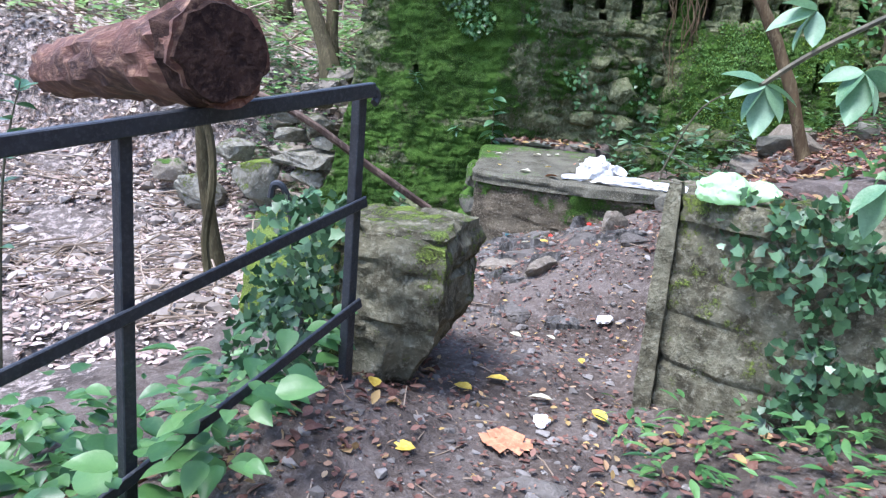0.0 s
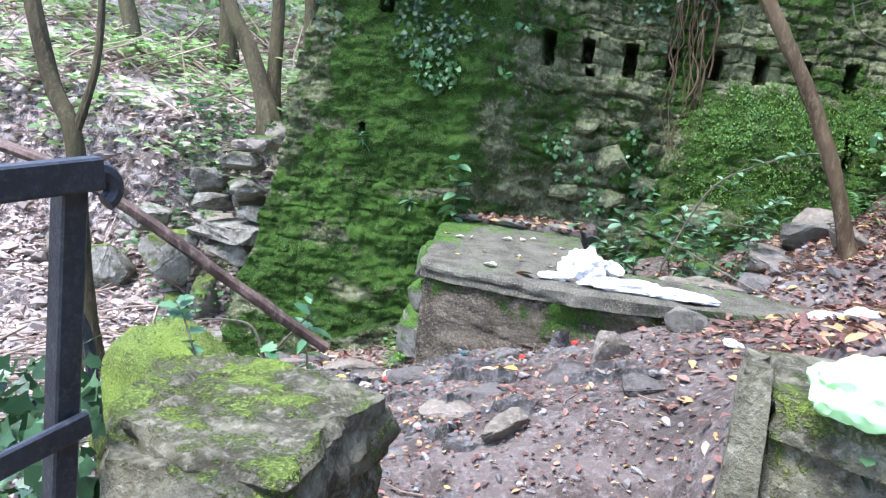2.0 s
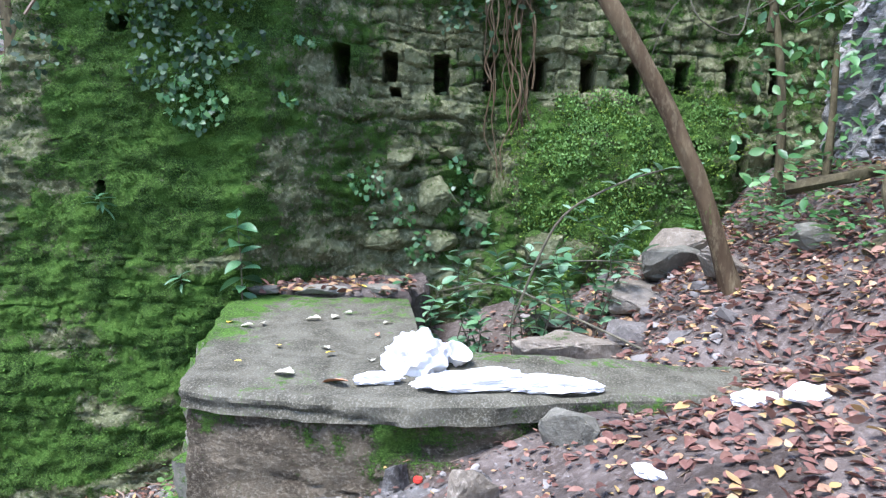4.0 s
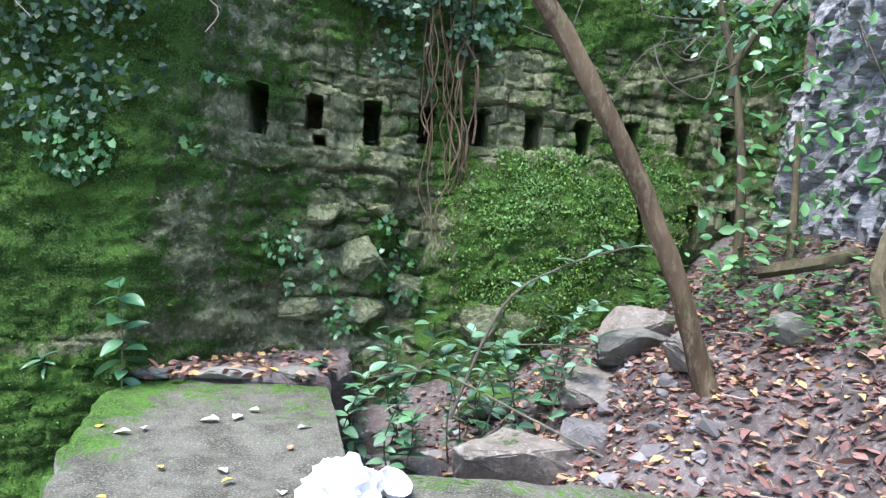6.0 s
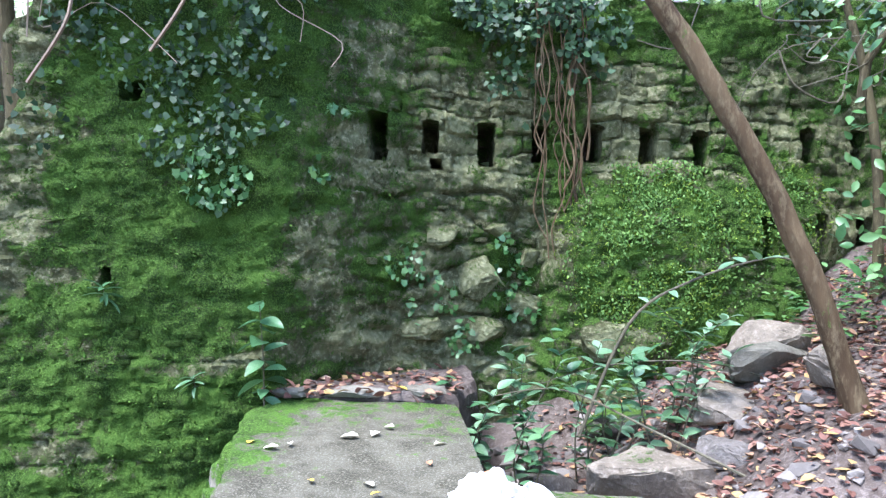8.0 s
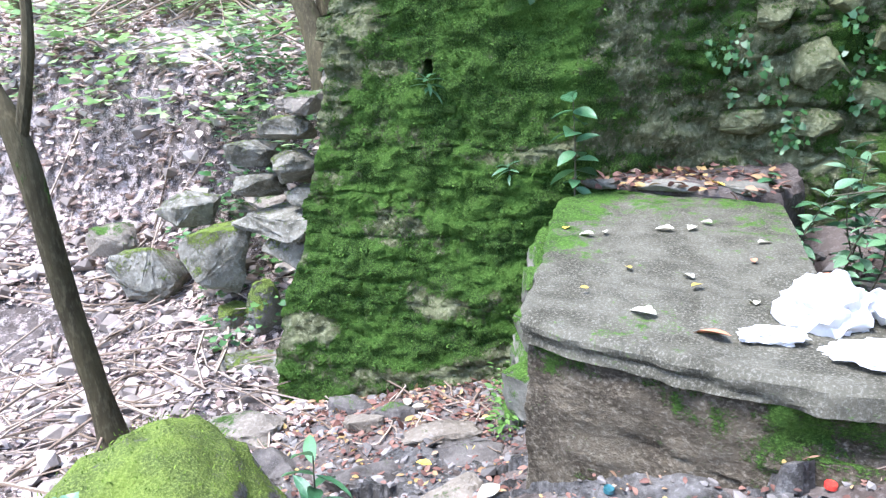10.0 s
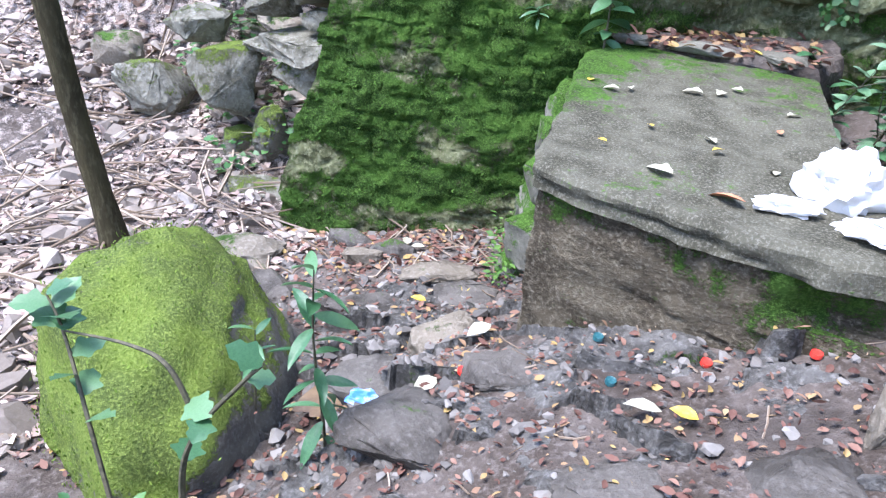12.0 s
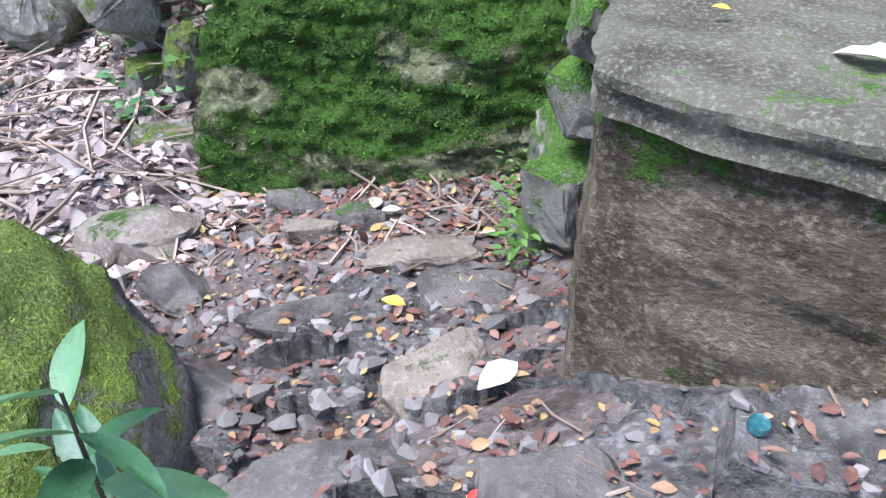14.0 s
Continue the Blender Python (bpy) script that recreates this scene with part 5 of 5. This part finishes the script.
# pebbles
pm = [mesh_of("pebble", rock_bm(700 + k, 1, 0.75, 0.5, 7, 1, 0.05), M_ROCK, False) for k in range(4)]
def pebbles(name, label, area, n, lo, hi, material):
    vs, fs, moss = [], [], []
    for _ in range(n):
        x, y = rng.uniform(area[0], area[1]), rng.uniform(area[2], area[3])
        if not clear(x, y):
            continue
        s = lo + (hi - lo) * rng.uniform() ** 2.5
        m = pose(x, y, H(x, y) + s * 0.12, rng.uniform(-20, 20), rng.uniform(-20, 20), rng.uniform(0, 360)) @ Matrix.Diagonal((s, s, s, 1))
        src = pm[int(rng.integers(4))]
        k = len(vs)
        vs += [m @ v.co for v in src.vertices]
        fs += [tuple(k + i for i in p.vertices) for p in src.polygons]
    me = bpy.data.meshes.new(name)
    me.from_pydata(vs, [], fs)
    me.materials.append(material)
    tagged(new(name, me), label, "pebbles", "", "stuff")


M_DRYPEB = mat("dry_pebbles", (0.14, 0.115, 0.09), (0.26, 0.222, 0.182), (0.42, 0.375, 0.32), 9, 0.8, 0.4, 70, island=True)
M_PEB = mat("pebble_mix", (0.075, 0.068, 0.058), (0.15, 0.137, 0.118), (0.28, 0.262, 0.23), 9, 0.7, 0.4, 70, island=True)
pebbles("path_pebbles", "small stones trodden into the path", (0.15, 1.4, -0.2, 4.2), 1300, 0.005, 0.03, M_PEB)
pebbles("pit_pebbles", "wet pebbles and stone chips in the hollow", (-1.3, 0.2, 3.5, 5.5), 1700, 0.006, 0.042, M_PEB)
pebbles("stream_pebbles", "pale stones in the stream bed", (-5, -1.2, 3.2, 7), 1300, 0.02, 0.12, M_DRYPEB)
pebbles("gully_pebbles", "stones in the gully", (0.95, 2.3, 4.5, 6.3), 420, 0.01, 0.07, M_PEB)


def twigs(name, label, area, n, lo, hi, thick, lift=0.02, tilt=0.12):
    bm = bmesh.new()
    for _ in range(n):
        x, y = rng.uniform(area[0], area[1]), rng.uniform(area[2], area[3])
        if not clear(x, y):
            continue
        a, l = rng.uniform(0, math.pi), rng.uniform(lo, hi)
        p = Vector((x, y, H(x, y) + lift * rng.uniform(0.3, 1.5)))
        d = Vector((math.cos(a), math.sin(a), rng.normal(0, tilt)))
        mid = p + d * l * 0.5 + Vector((rng.normal(0, l * 0.07), rng.normal(0, l * 0.07), rng.normal(0, l * 0.03)))
        end = p + d * l
        end.z = max(end.z, H(end.x, end.y) + 0.005)
        tube_bm([p, mid, end], thick * rng.uniform(0.5, 1.3), 5, bm)
    return solid(name, bm, M_TWIG, label, "twigs", None, "", "stuff")


twigs("stream_twigs", "dry fallen twigs and sticks on the stream bank", (-6, -1.2, 3, 7.2), 620, 0.2, 0.9, 0.007, 0.05)
twigs("slope_twigs", "dry brush on the far slope", (-6.5, -1.7, 6.8, 9.5), 420, 0.3, 1.1, 0.009, 0.1, 0.35)
twigs("path_twigs", "small broken twigs on the path", (-0.1, 2.8, -0.2, 6), 260, 0.03, 0.16, 0.0025, 0.008, 0.05)
twigs("pit_twigs", "wet twigs in the hollow", (-1.25, 0.0, 4.7, 5.45), 75, 0.04, 0.26, 0.005, 0.015, 0.05)


# ---- single plants ----
def leaf_piece(shape, material, length):
    return leaf_mesh("leaf", [(0, 0, 0)], [(0, 1, 0)], [(0, 0, 1)], [length], material, shape=shape)


LEAF_LANCE, LEAF_OVATE, LEAF_LOBED = (leaf_piece(s, M_PLANT, 1.0) for s in (leaf_shape(0.15, 0.45, 0.25, 0.3, 8), leaf_shape(0.26, 0.42, 0.2, 0.25, 8), leaf_shape(0.40, 0.45, 0.12, 0.15, 14, 0.22)))


LEAF_PALE = leaf_piece(leaf_shape(0.26, 0.42, 0.2, 0.25, 8), M_PALELEAF, 1.0)


def leaf_pose(p, d, s, twist=0.0):
    """A leaf at p that points along d, of length s."""
    d = Vector(d).normalized()
    up = Vector((0, 0, 1)) if abs(d.z) < 0.95 else Vector((0, 1, 0))
    x = d.cross(up).normalized()
    n = x.cross(d)
    m = Matrix((x, d, n)).transposed().to_4x4()
    return Matrix.Translation(p) @ m @ Matrix.Rotation(twist, 4, "Y") @ Matrix.Diagonal((s, s, s, 1))


def sapling(name, label, stem, radius, n, size, leaf, seed, start=0.25, droop=0.0, category="plant"):
    rr = random.Random(seed)
    base = Vector(stem[0])
    t = thing(name, label, category, base)
    path = [p - base for p in smooth_path(stem, 6)]
    m = len(path)
    stalk = part("stem", tube_bm(path, [radius * (1 - 0.7 * i / (m - 1)) for i in range(m)], 6), M_STEM, t)
    for k in range(n):
        f = start + (1 - start) * k / max(1, n - 1)
        p = path[min(m - 1, int(f * (m - 1)))]
        a = 2.4 * k + rr.uniform(-0.4, 0.4)
        d = Vector((math.cos(a), math.sin(a), rr.uniform(-0.5, 0.5) - droop * (1 - f) + 0.5 * f))
        share("leaf", leaf, stalk, leaf_pose(p, d, size * rr.uniform(0.65, 1.15), rr.uniform(-0.5, 0.5)))
    return t


sapling("laurel_seedling", "slender green seedling with long glossy leaves", [(-0.13, 3.62, -0.3), (-0.14, 3.61, 0.0), (-0.16, 3.60, 0.25), (-0.15, 3.59, 0.46)], 0.006, 24, 0.115, LEAF_LANCE, 3, 0.3, 0.9, "seedling")
sapling("laurel_sprout", "small sprig with upright glossy leaves", [(-0.48, 3.75, -0.4), (-0.46, 3.74, -0.1), (-0.45, 3.74, 0.10)], 0.005, 8, 0.09, LEAF_LANCE, 8, 0.6, 0.2, "seedling")
sapling("fig_seedling", "young fig shoots with lobed leaves", [(-0.18, 3.15, -0.3), (-0.20, 3.17, 0.1), (-0.16, 3.18, 0.28), (-0.05, 3.2, 0.44), (0.0, 3.2, 0.5)], 0.009, 5, 0.07, LEAF_LOBED, 4, 0.2, 0.1, "seedling")
sapling("fig_branch", "bent fig shoot with lobed leaves", [(-0.16, 3.2, 0.28), (-0.22, 3.2, 0.41), (-0.32, 3.2, 0.43), (-0.50, 3.2, 0.40)], 0.007, 2, 0.08, LEAF_LOBED, 14, 0.2, 0.1, "seedling")
sapling("fig_shoot", "long fig shoot with broad green leaves", [(-0.22, 3.05, -0.2), (-0.36, 3.12, 0.15), (-0.5, 3.2, 0.38), (-0.56, 3.22, 0.46)], 0.007, 9, 0.08, LEAF_LOBED, 6, 0.45, 0.0, "seedling")
sapling("wall_plant", "leafy plant rooted where wall and platform meet", [(0.02, 5.62, 0.62), (0.02, 5.60, 0.85), (0.01, 5.57, 1.10)], 0.006, 16, 0.15, LEAF_OVATE, 9, 0.2, 0.4)
sapling("wall_sprig", "small tufted plant on the mossy wall", [(-0.29, 5.62, 0.72), (-0.29, 5.58, 0.78)], 0.003, 10, 0.08, LEAF_LANCE, 10, 0.1, 0.8)
sapling("wall_tuft", "grassy tuft below a hole in the wall", [(-0.68, 5.58, 1.13), (-0.67, 5.54, 1.18)], 0.003, 12, 0.09, LEAF_LANCE, 11, 0.1, 0.8)
for k in range(20):
    x, y = 0.98 + 0.055 * k + rng.uniform(-0.05, 0.05), rng.uniform(5.5, 6.05)
    z = G(x, y)
    sapling("gully_shrub", "shrub sprig with pale glossy leaves by the gully", [(x, y, z - 0.03), (x + rng.uniform(-0.12, 0.12), y - 0.05, z + 0.28), (x + rng.uniform(-0.22, 0.22), y - 0.12, z + rng.uniform(0.4, 0.72))], 0.005, 22, 0.085, LEAF_PALE if k % 3 else LEAF_OVATE, 20 + k, 0.25, 0.2, "shrub")
arch = sapling("arching_shoot", "long arching bare shoot with a few pale leaves", [(1.42, 5.5, 0.55), (1.62, 5.45, 1.05), (1.85, 5.35, 1.24), (2.1, 5.2, 1.34), (2.18, 5.1, 1.32)], 0.008, 12, 0.085, LEAF_PALE, 50, 0.3, 0.0, "branch")
sapling("bare_shoot", "thin bare shoot leaning over the rocks", [(2.02, 5.0, 0.50), (1.7, 5.3, 0.62), (1.35, 5.5, 0.75), (1.05, 5.6, 0.70)], 0.007, 5, 0.08, LEAF_OVATE, 51, 0.5, 0.0, "branch")
sapling("bare_twig", "thin bare twig over the rocks", [(2.4, 5.6, 0.75), (2.0, 5.6, 0.86), (1.5, 5.65, 0.82), (1.0, 5.7, 0.62)], 0.005, 4, 0.08, LEAF_OVATE, 52, 0.3, 0.0, "branch")
# leafy branch hanging over the path
HB = Vector((1.66, 0.86, 1.41))
hb = thing("overhanging_branch", "leafy branch with large compound leaves over the path", "branch", HB)
twig = part("stem", tube_bm([p - HB for p in smooth_path([(1.84, 0.86, 1.54), (1.53, 0.80, 1.33), (1.37, 0.78, 1.23), (1.29, 0.78, 1.165)], 6)], 0.005, 6), M_STEM, hb)
for (x, y, z), turn, n in (((1.30, 0.78, 1.17), 250, 6), ((1.44, 0.78, 1.20), 280, 6), ((1.36, 0.80, 1.29), 215, 4), ((1.50, 0.76, 1.03), 270, 4), ((1.52, 0.80, 1.31), 300, 4)):
    for k in range(n):
        a = radians(turn + (k - (n - 1) / 2) * 36)
        d = Vector((math.cos(a), -0.25 + rng.uniform(-0.25, 0.25), math.sin(a)))
        share("leaf", LEAF_PALE, twig, leaf_pose(Vector((x, y, z)) - HB, d, rng.uniform(0.062, 0.088) * (1.1 if abs(k - (n - 1) / 2) < 1 else 0.85), rng.uniform(-0.9, 0.9)) @ Matrix.Diagonal((0.95, 1, 1, 1)))
# yellow-green sprig beside the log
sapling("privet_sprig", "yellow-green leafy sprig near the log", [(-0.42, 0.95, 0.3), (-0.40, 0.97, 0.8), (-0.36, 1.0, 1.05)], 0.005, 16, 0.06, LEAF_OVATE, 60, 0.4, 0.0)


# ---- litter and small things ----
def crumple(seed, sx, sy, sz, rough=0.25, sub=4):
    bm = bmesh.new()
    bmesh.ops.create_icosphere(bm, subdivisions=sub, radius=1)
    for v in bm.verts:
        p = v.co.copy()
        k = 1 + rough * noise.noise(p * 1.7 + Vector((seed, 0, 0))) + rough * 0.7 * abs(noise.noise(p * 3.7 + Vector((seed, 5, 0)))) + rough * 0.3 * noise.noise(p * 9)
        v.co = Vector((p.x * sx * k, p.y * sy * k, max(p.z, -0.5) * sz * k))
    return bm


bag = thing("plastic_bag", "crumpled pale green plastic bag on the stone block", "bag", (1.42, 1.95, 0.86))
part("bag_body", crumple(3, 0.085, 0.07, 0.058, 0.24), M_BAG, bag)
for x, y, rz in ((0.11, 0.03, 20), (0.125, -0.02, -25)):
    e = part("bag_handle", crumple(5, 0.045, 0.022, 0.035, 0.4, 3), M_BAG, bag, "knotted bag handle")
    e.matrix_basis = pose(x, y, 0.005, 0, -20, rz)

wl = thing("white_wrapper", "crumpled white plastic and paper litter on the platform", "litter", (1.1, 4.35, ZS(1.1, 4.35) + 0.008))
for sd, x, y, z, sx, sy, sz, rz in ((11, -0.15, 0.11, 0.035, 0.105, 0.085, 0.095, 0), (12, 0.06, -0.08, 0.005, 0.20, 0.075, 0.032, 5), (13, 0.30, -0.13, 0.005, 0.15, 0.06, 0.026, -5), (14, -0.28, -0.04, 0.0, 0.08, 0.035, 0.022, 12)):
    e = part("wrapper_fold", crumple(sd, sx, sy, sz, 0.4), M_WHITE, wl)
    e.matrix_basis = pose(x, y, z, 0, 0, rz)
tub = thing("paper_cup", "torn white paper tub with yellow inside", "tub", (1.09, 4.50, ZS(1.09, 4.5) + 0.006))
bm = bmesh.new()
rings = []
for rr, z in ((0.030, 0.004), (0.032, 0.0), (0.055, 0.045), (0.051, 0.045), (0.027, 0.008)):
    rings.append([bm.verts.new((rr * math.cos(a), rr * math.sin(a), z + 0.012 * noise.noise(Vector((math.cos(a) * 2, math.sin(a) * 2, z * 40))))) for a in np.linspace(0, 2 * math.pi, 20, endpoint=False)])
for r0, r1 in zip(rings, rings[1:]):
    for k in range(20):
        bm.faces.new((r0[k], r0[(k + 1) % 20], r1[(k + 1) % 20], r1[k]))
bm.faces.new(rings[-1])
e = part("cup_wall", bm, M_WHITE, tub)
e.matrix_basis = pose(0, 0, 0.012, 25, 20, 0)
for k, (x, y, s) in enumerate(((1.93, 3.86, 0.07), (2.04, 3.78, 0.08), (1.97, 3.24, 0.055), (1.55, 3.62, 0.045), (1.08, 5.42, 0.08), (1.2, 5.5, 0.06), (1.12, 2.75, 0.05), (0.95, 1.75, 0.04))):
    solid("paper_scrap", crumple(30 + k, s, s * 0.6, s * 0.3, 0.5, 3), M_WHITE, "crumpled white paper scrap on the leaves", "scrap", pose(x, y, H(x, y) + 0.01, 0, 0, 40 * k), "paper scraps")


def flat_leaf(name, label, x, y, z, s, rz, material, shape=OVATE, group="fallen leaves"):
    me = leaf_mesh("leaf", [(0, 0, 0)], [(0, 1, 0)], [(0, 0, 1)], [s], material, shape=shape, bend=0.0)
    ob = tagged(new(name, me), label, "leaf", group)
    ob.matrix_basis = pose(x, y, z, rng.uniform(-6, 10), rng.uniform(-14, 14), rz) @ Matrix.Diagonal((1.1, 1, 1.2, 1))
    return ob


for x, y, s, rz in ((0.52, 4.36, 0.10, 70), (0.60, 4.66, 0.07, 40), (0.22, 5.02, 0.07, 100), (0.26, 5.04, 0.05, 20), (0.50, 5.14, 0.09, 80), (0.55, 5.14, 0.08, -20), (0.79, 5.05, 0.08, -50), (0.63, 5.25, 0.06, 60), (0.78, 4.5, 0.07, 10)):
    flat_leaf("fallen_leaf", "pale curled leaf on the platform", x, y, ZS(x, y) + 0.012, s * 0.85, rz, M_PALE, leaf_shape(0.24, 0.4, 0.06, 0.45, 9, 0.2))
for x, y, z, s, rz in ((0.66, 5.72, 0.70, 0.08, 50), (0.10, 5.05, 0.660, 0.05, 0), (0.40, 4.7, 0.660, 0.04, 30), (0.63, 4.62, 0.660, 0.05, 140), (0.30, 4.5, 0.67, 0.03, 80)):
    flat_leaf("yellow_leaf", "small yellow leaf on the platform", x, y, z if y > 5.6 else ZS(x, y) + 0.012, s, rz, M_YELLOW)
for x, y, s, rz in ((0.72, 4.28, 0.10, 75), (0.78, 4.85, 0.04, 10), (1.0, 4.72, 0.09, 20)):
    flat_leaf("brown_leaf", "rusty brown leaf on the platform", x, y, ZS(x, y) + 0.012, s, rz, M_BRICKRED)
for x, y, s, rz, ma in ((0.62, 1.36, 0.08, 100, M_YELLOW), (1.16, 1.78, 0.08, 40, M_YELLOW), (0.80, 1.98, 0.09, 80, M_YELLOW), (0.69, 1.83, 0.09, 60, M_YELLOW), (0.42, 1.55, 0.08, 20, M_YELLOW), (0.97, 1.9, 0.09, 85, M_PALE), (0.78, 2.45, 0.06, 70, M_PALE), (0.92, 2.52, 0.05, 60, M_PALE), (1.05, 2.3, 0.05, 10, M_YELLOW), (0.74, 3.78, 0.07, 75, M_YELLOW), (0.66, 3.80, 0.09, 100, M_PALE), (0.07, 4.30, 0.10, 150, M_PALE), (-0.64, 5.10, 0.08, 20, M_PALE), (-0.55, 5.12, 0.07, 120, M_PALE), (0.06, 3.88, 0.09, 160, M_PALE), (-0.3, 4.6, 0.07, 90, M_YELLOW), (-0.2, 4.75, 0.06, 10, M_YELLOW), (0.45, 1.9, 0.06, 10, M_YELLOW)):
    flat_leaf("ground_leaf", "fallen leaf on the damp ground", x, y, H(x, y) + 0.024, s, rz, ma)
me = leaf_mesh("leaf", [(0, 0, 0)] * 3, [(0, 1, 0), (0.75, 0.7, 0), (-0.75, 0.7, 0)], [(0, 0, 1)] * 3, [0.15, 0.12, 0.12], M_BRICKRED, shape=LOBED)
ob = tagged(new("orange_leaf", me), "large orange-brown lobed leaf on the path", "leaf")
ob.matrix_basis = pose(0.87, 1.53, G(0.87, 1.53) + 0.018, 2, 4, 15)


def cap(x, y, z, material, label, tilt):
    t = thing("bottle_cap", label, "bottle cap", (x, y, z), "bottle caps")
    bm = bmesh.new()
    prof = ((0.0148, 0.0), (0.0150, 0.010), (0.0138, 0.0125), (0.012, 0.0118))
    rings = [[bm.verts.new(((rr - (0.0006 if k % 2 and i < 2 else 0)) * math.cos(a), (rr - (0.0006 if k % 2 and i < 2 else 0)) * math.sin(a), zz)) for k, a in enumerate(np.linspace(0, 2 * math.pi, 24, endpoint=False))] for i, (rr, zz) in enumerate(prof)]
    for r0, r1 in zip(rings, rings[1:]):
        for k in range(24):
            bm.faces.new((r0[k], r0[(k + 1) % 24], r1[(k + 1) % 24], r1[k]))
    bm.faces.new(rings[-1])
    p = part("cap_shell", bm, material, t)
    p.matrix_basis = pose(0, 0, 0, tilt, tilt * 0.6, 0)


for x, y, ma, la in ((0.24, 3.98, M_RED, "red plastic bottle cap on damp soil"), (0.73, 4.04, M_RED, "red plastic bottle cap below the platform"), (0.96, 4.05, M_RED, "red plastic bottle cap below the platform"), (-0.88, 4.98, M_RED, "red plastic bottle cap among stones"), (0.45, 4.06, M_TEAL, "teal metal bottle cap below the platform"), (0.52, 3.93, M_TEAL, "teal metal bottle cap on the soil"), (0.12, 3.92, M_RED, "faded red bottle cap on rock")):
    cap(x, y, H(x, y) + 0.004, ma, la, rng.uniform(-14, 14))
solid("blue_wrapper", crumple(60, 0.045, 0.035, 0.012, 0.5, 3), M_BLUE, "crushed blue and white wrapper on wet stones", "wrapper", pose(-0.14, 3.83, H(-0.14, 3.83) + 0.012, 0, 0, 20))
# shallow puddle
bm = bmesh.new()
ring = [bm.verts.new((0.17 * math.cos(a) * (1 + 0.25 * noise.noise(Vector((math.cos(a), math.sin(a), 4)))), 0.26 * math.sin(a) * (1 + 0.3 * noise.noise(Vector((math.cos(a) * 2, math.sin(a), 9)))), 0)) for a in np.linspace(0, 2 * math.pi, 40, endpoint=False)]
bm.faces.new(ring)
tagged(solid("puddle", bm, M_PUDDLE, "shallow muddy puddle between the rocks", "puddle", pose(-0.30, 4.01, H(-0.30, 4.01) + 0.014, 0, 0, -25) @ Matrix.Diagonal((0.5, 0.75, 1, 1))), kind="structure")
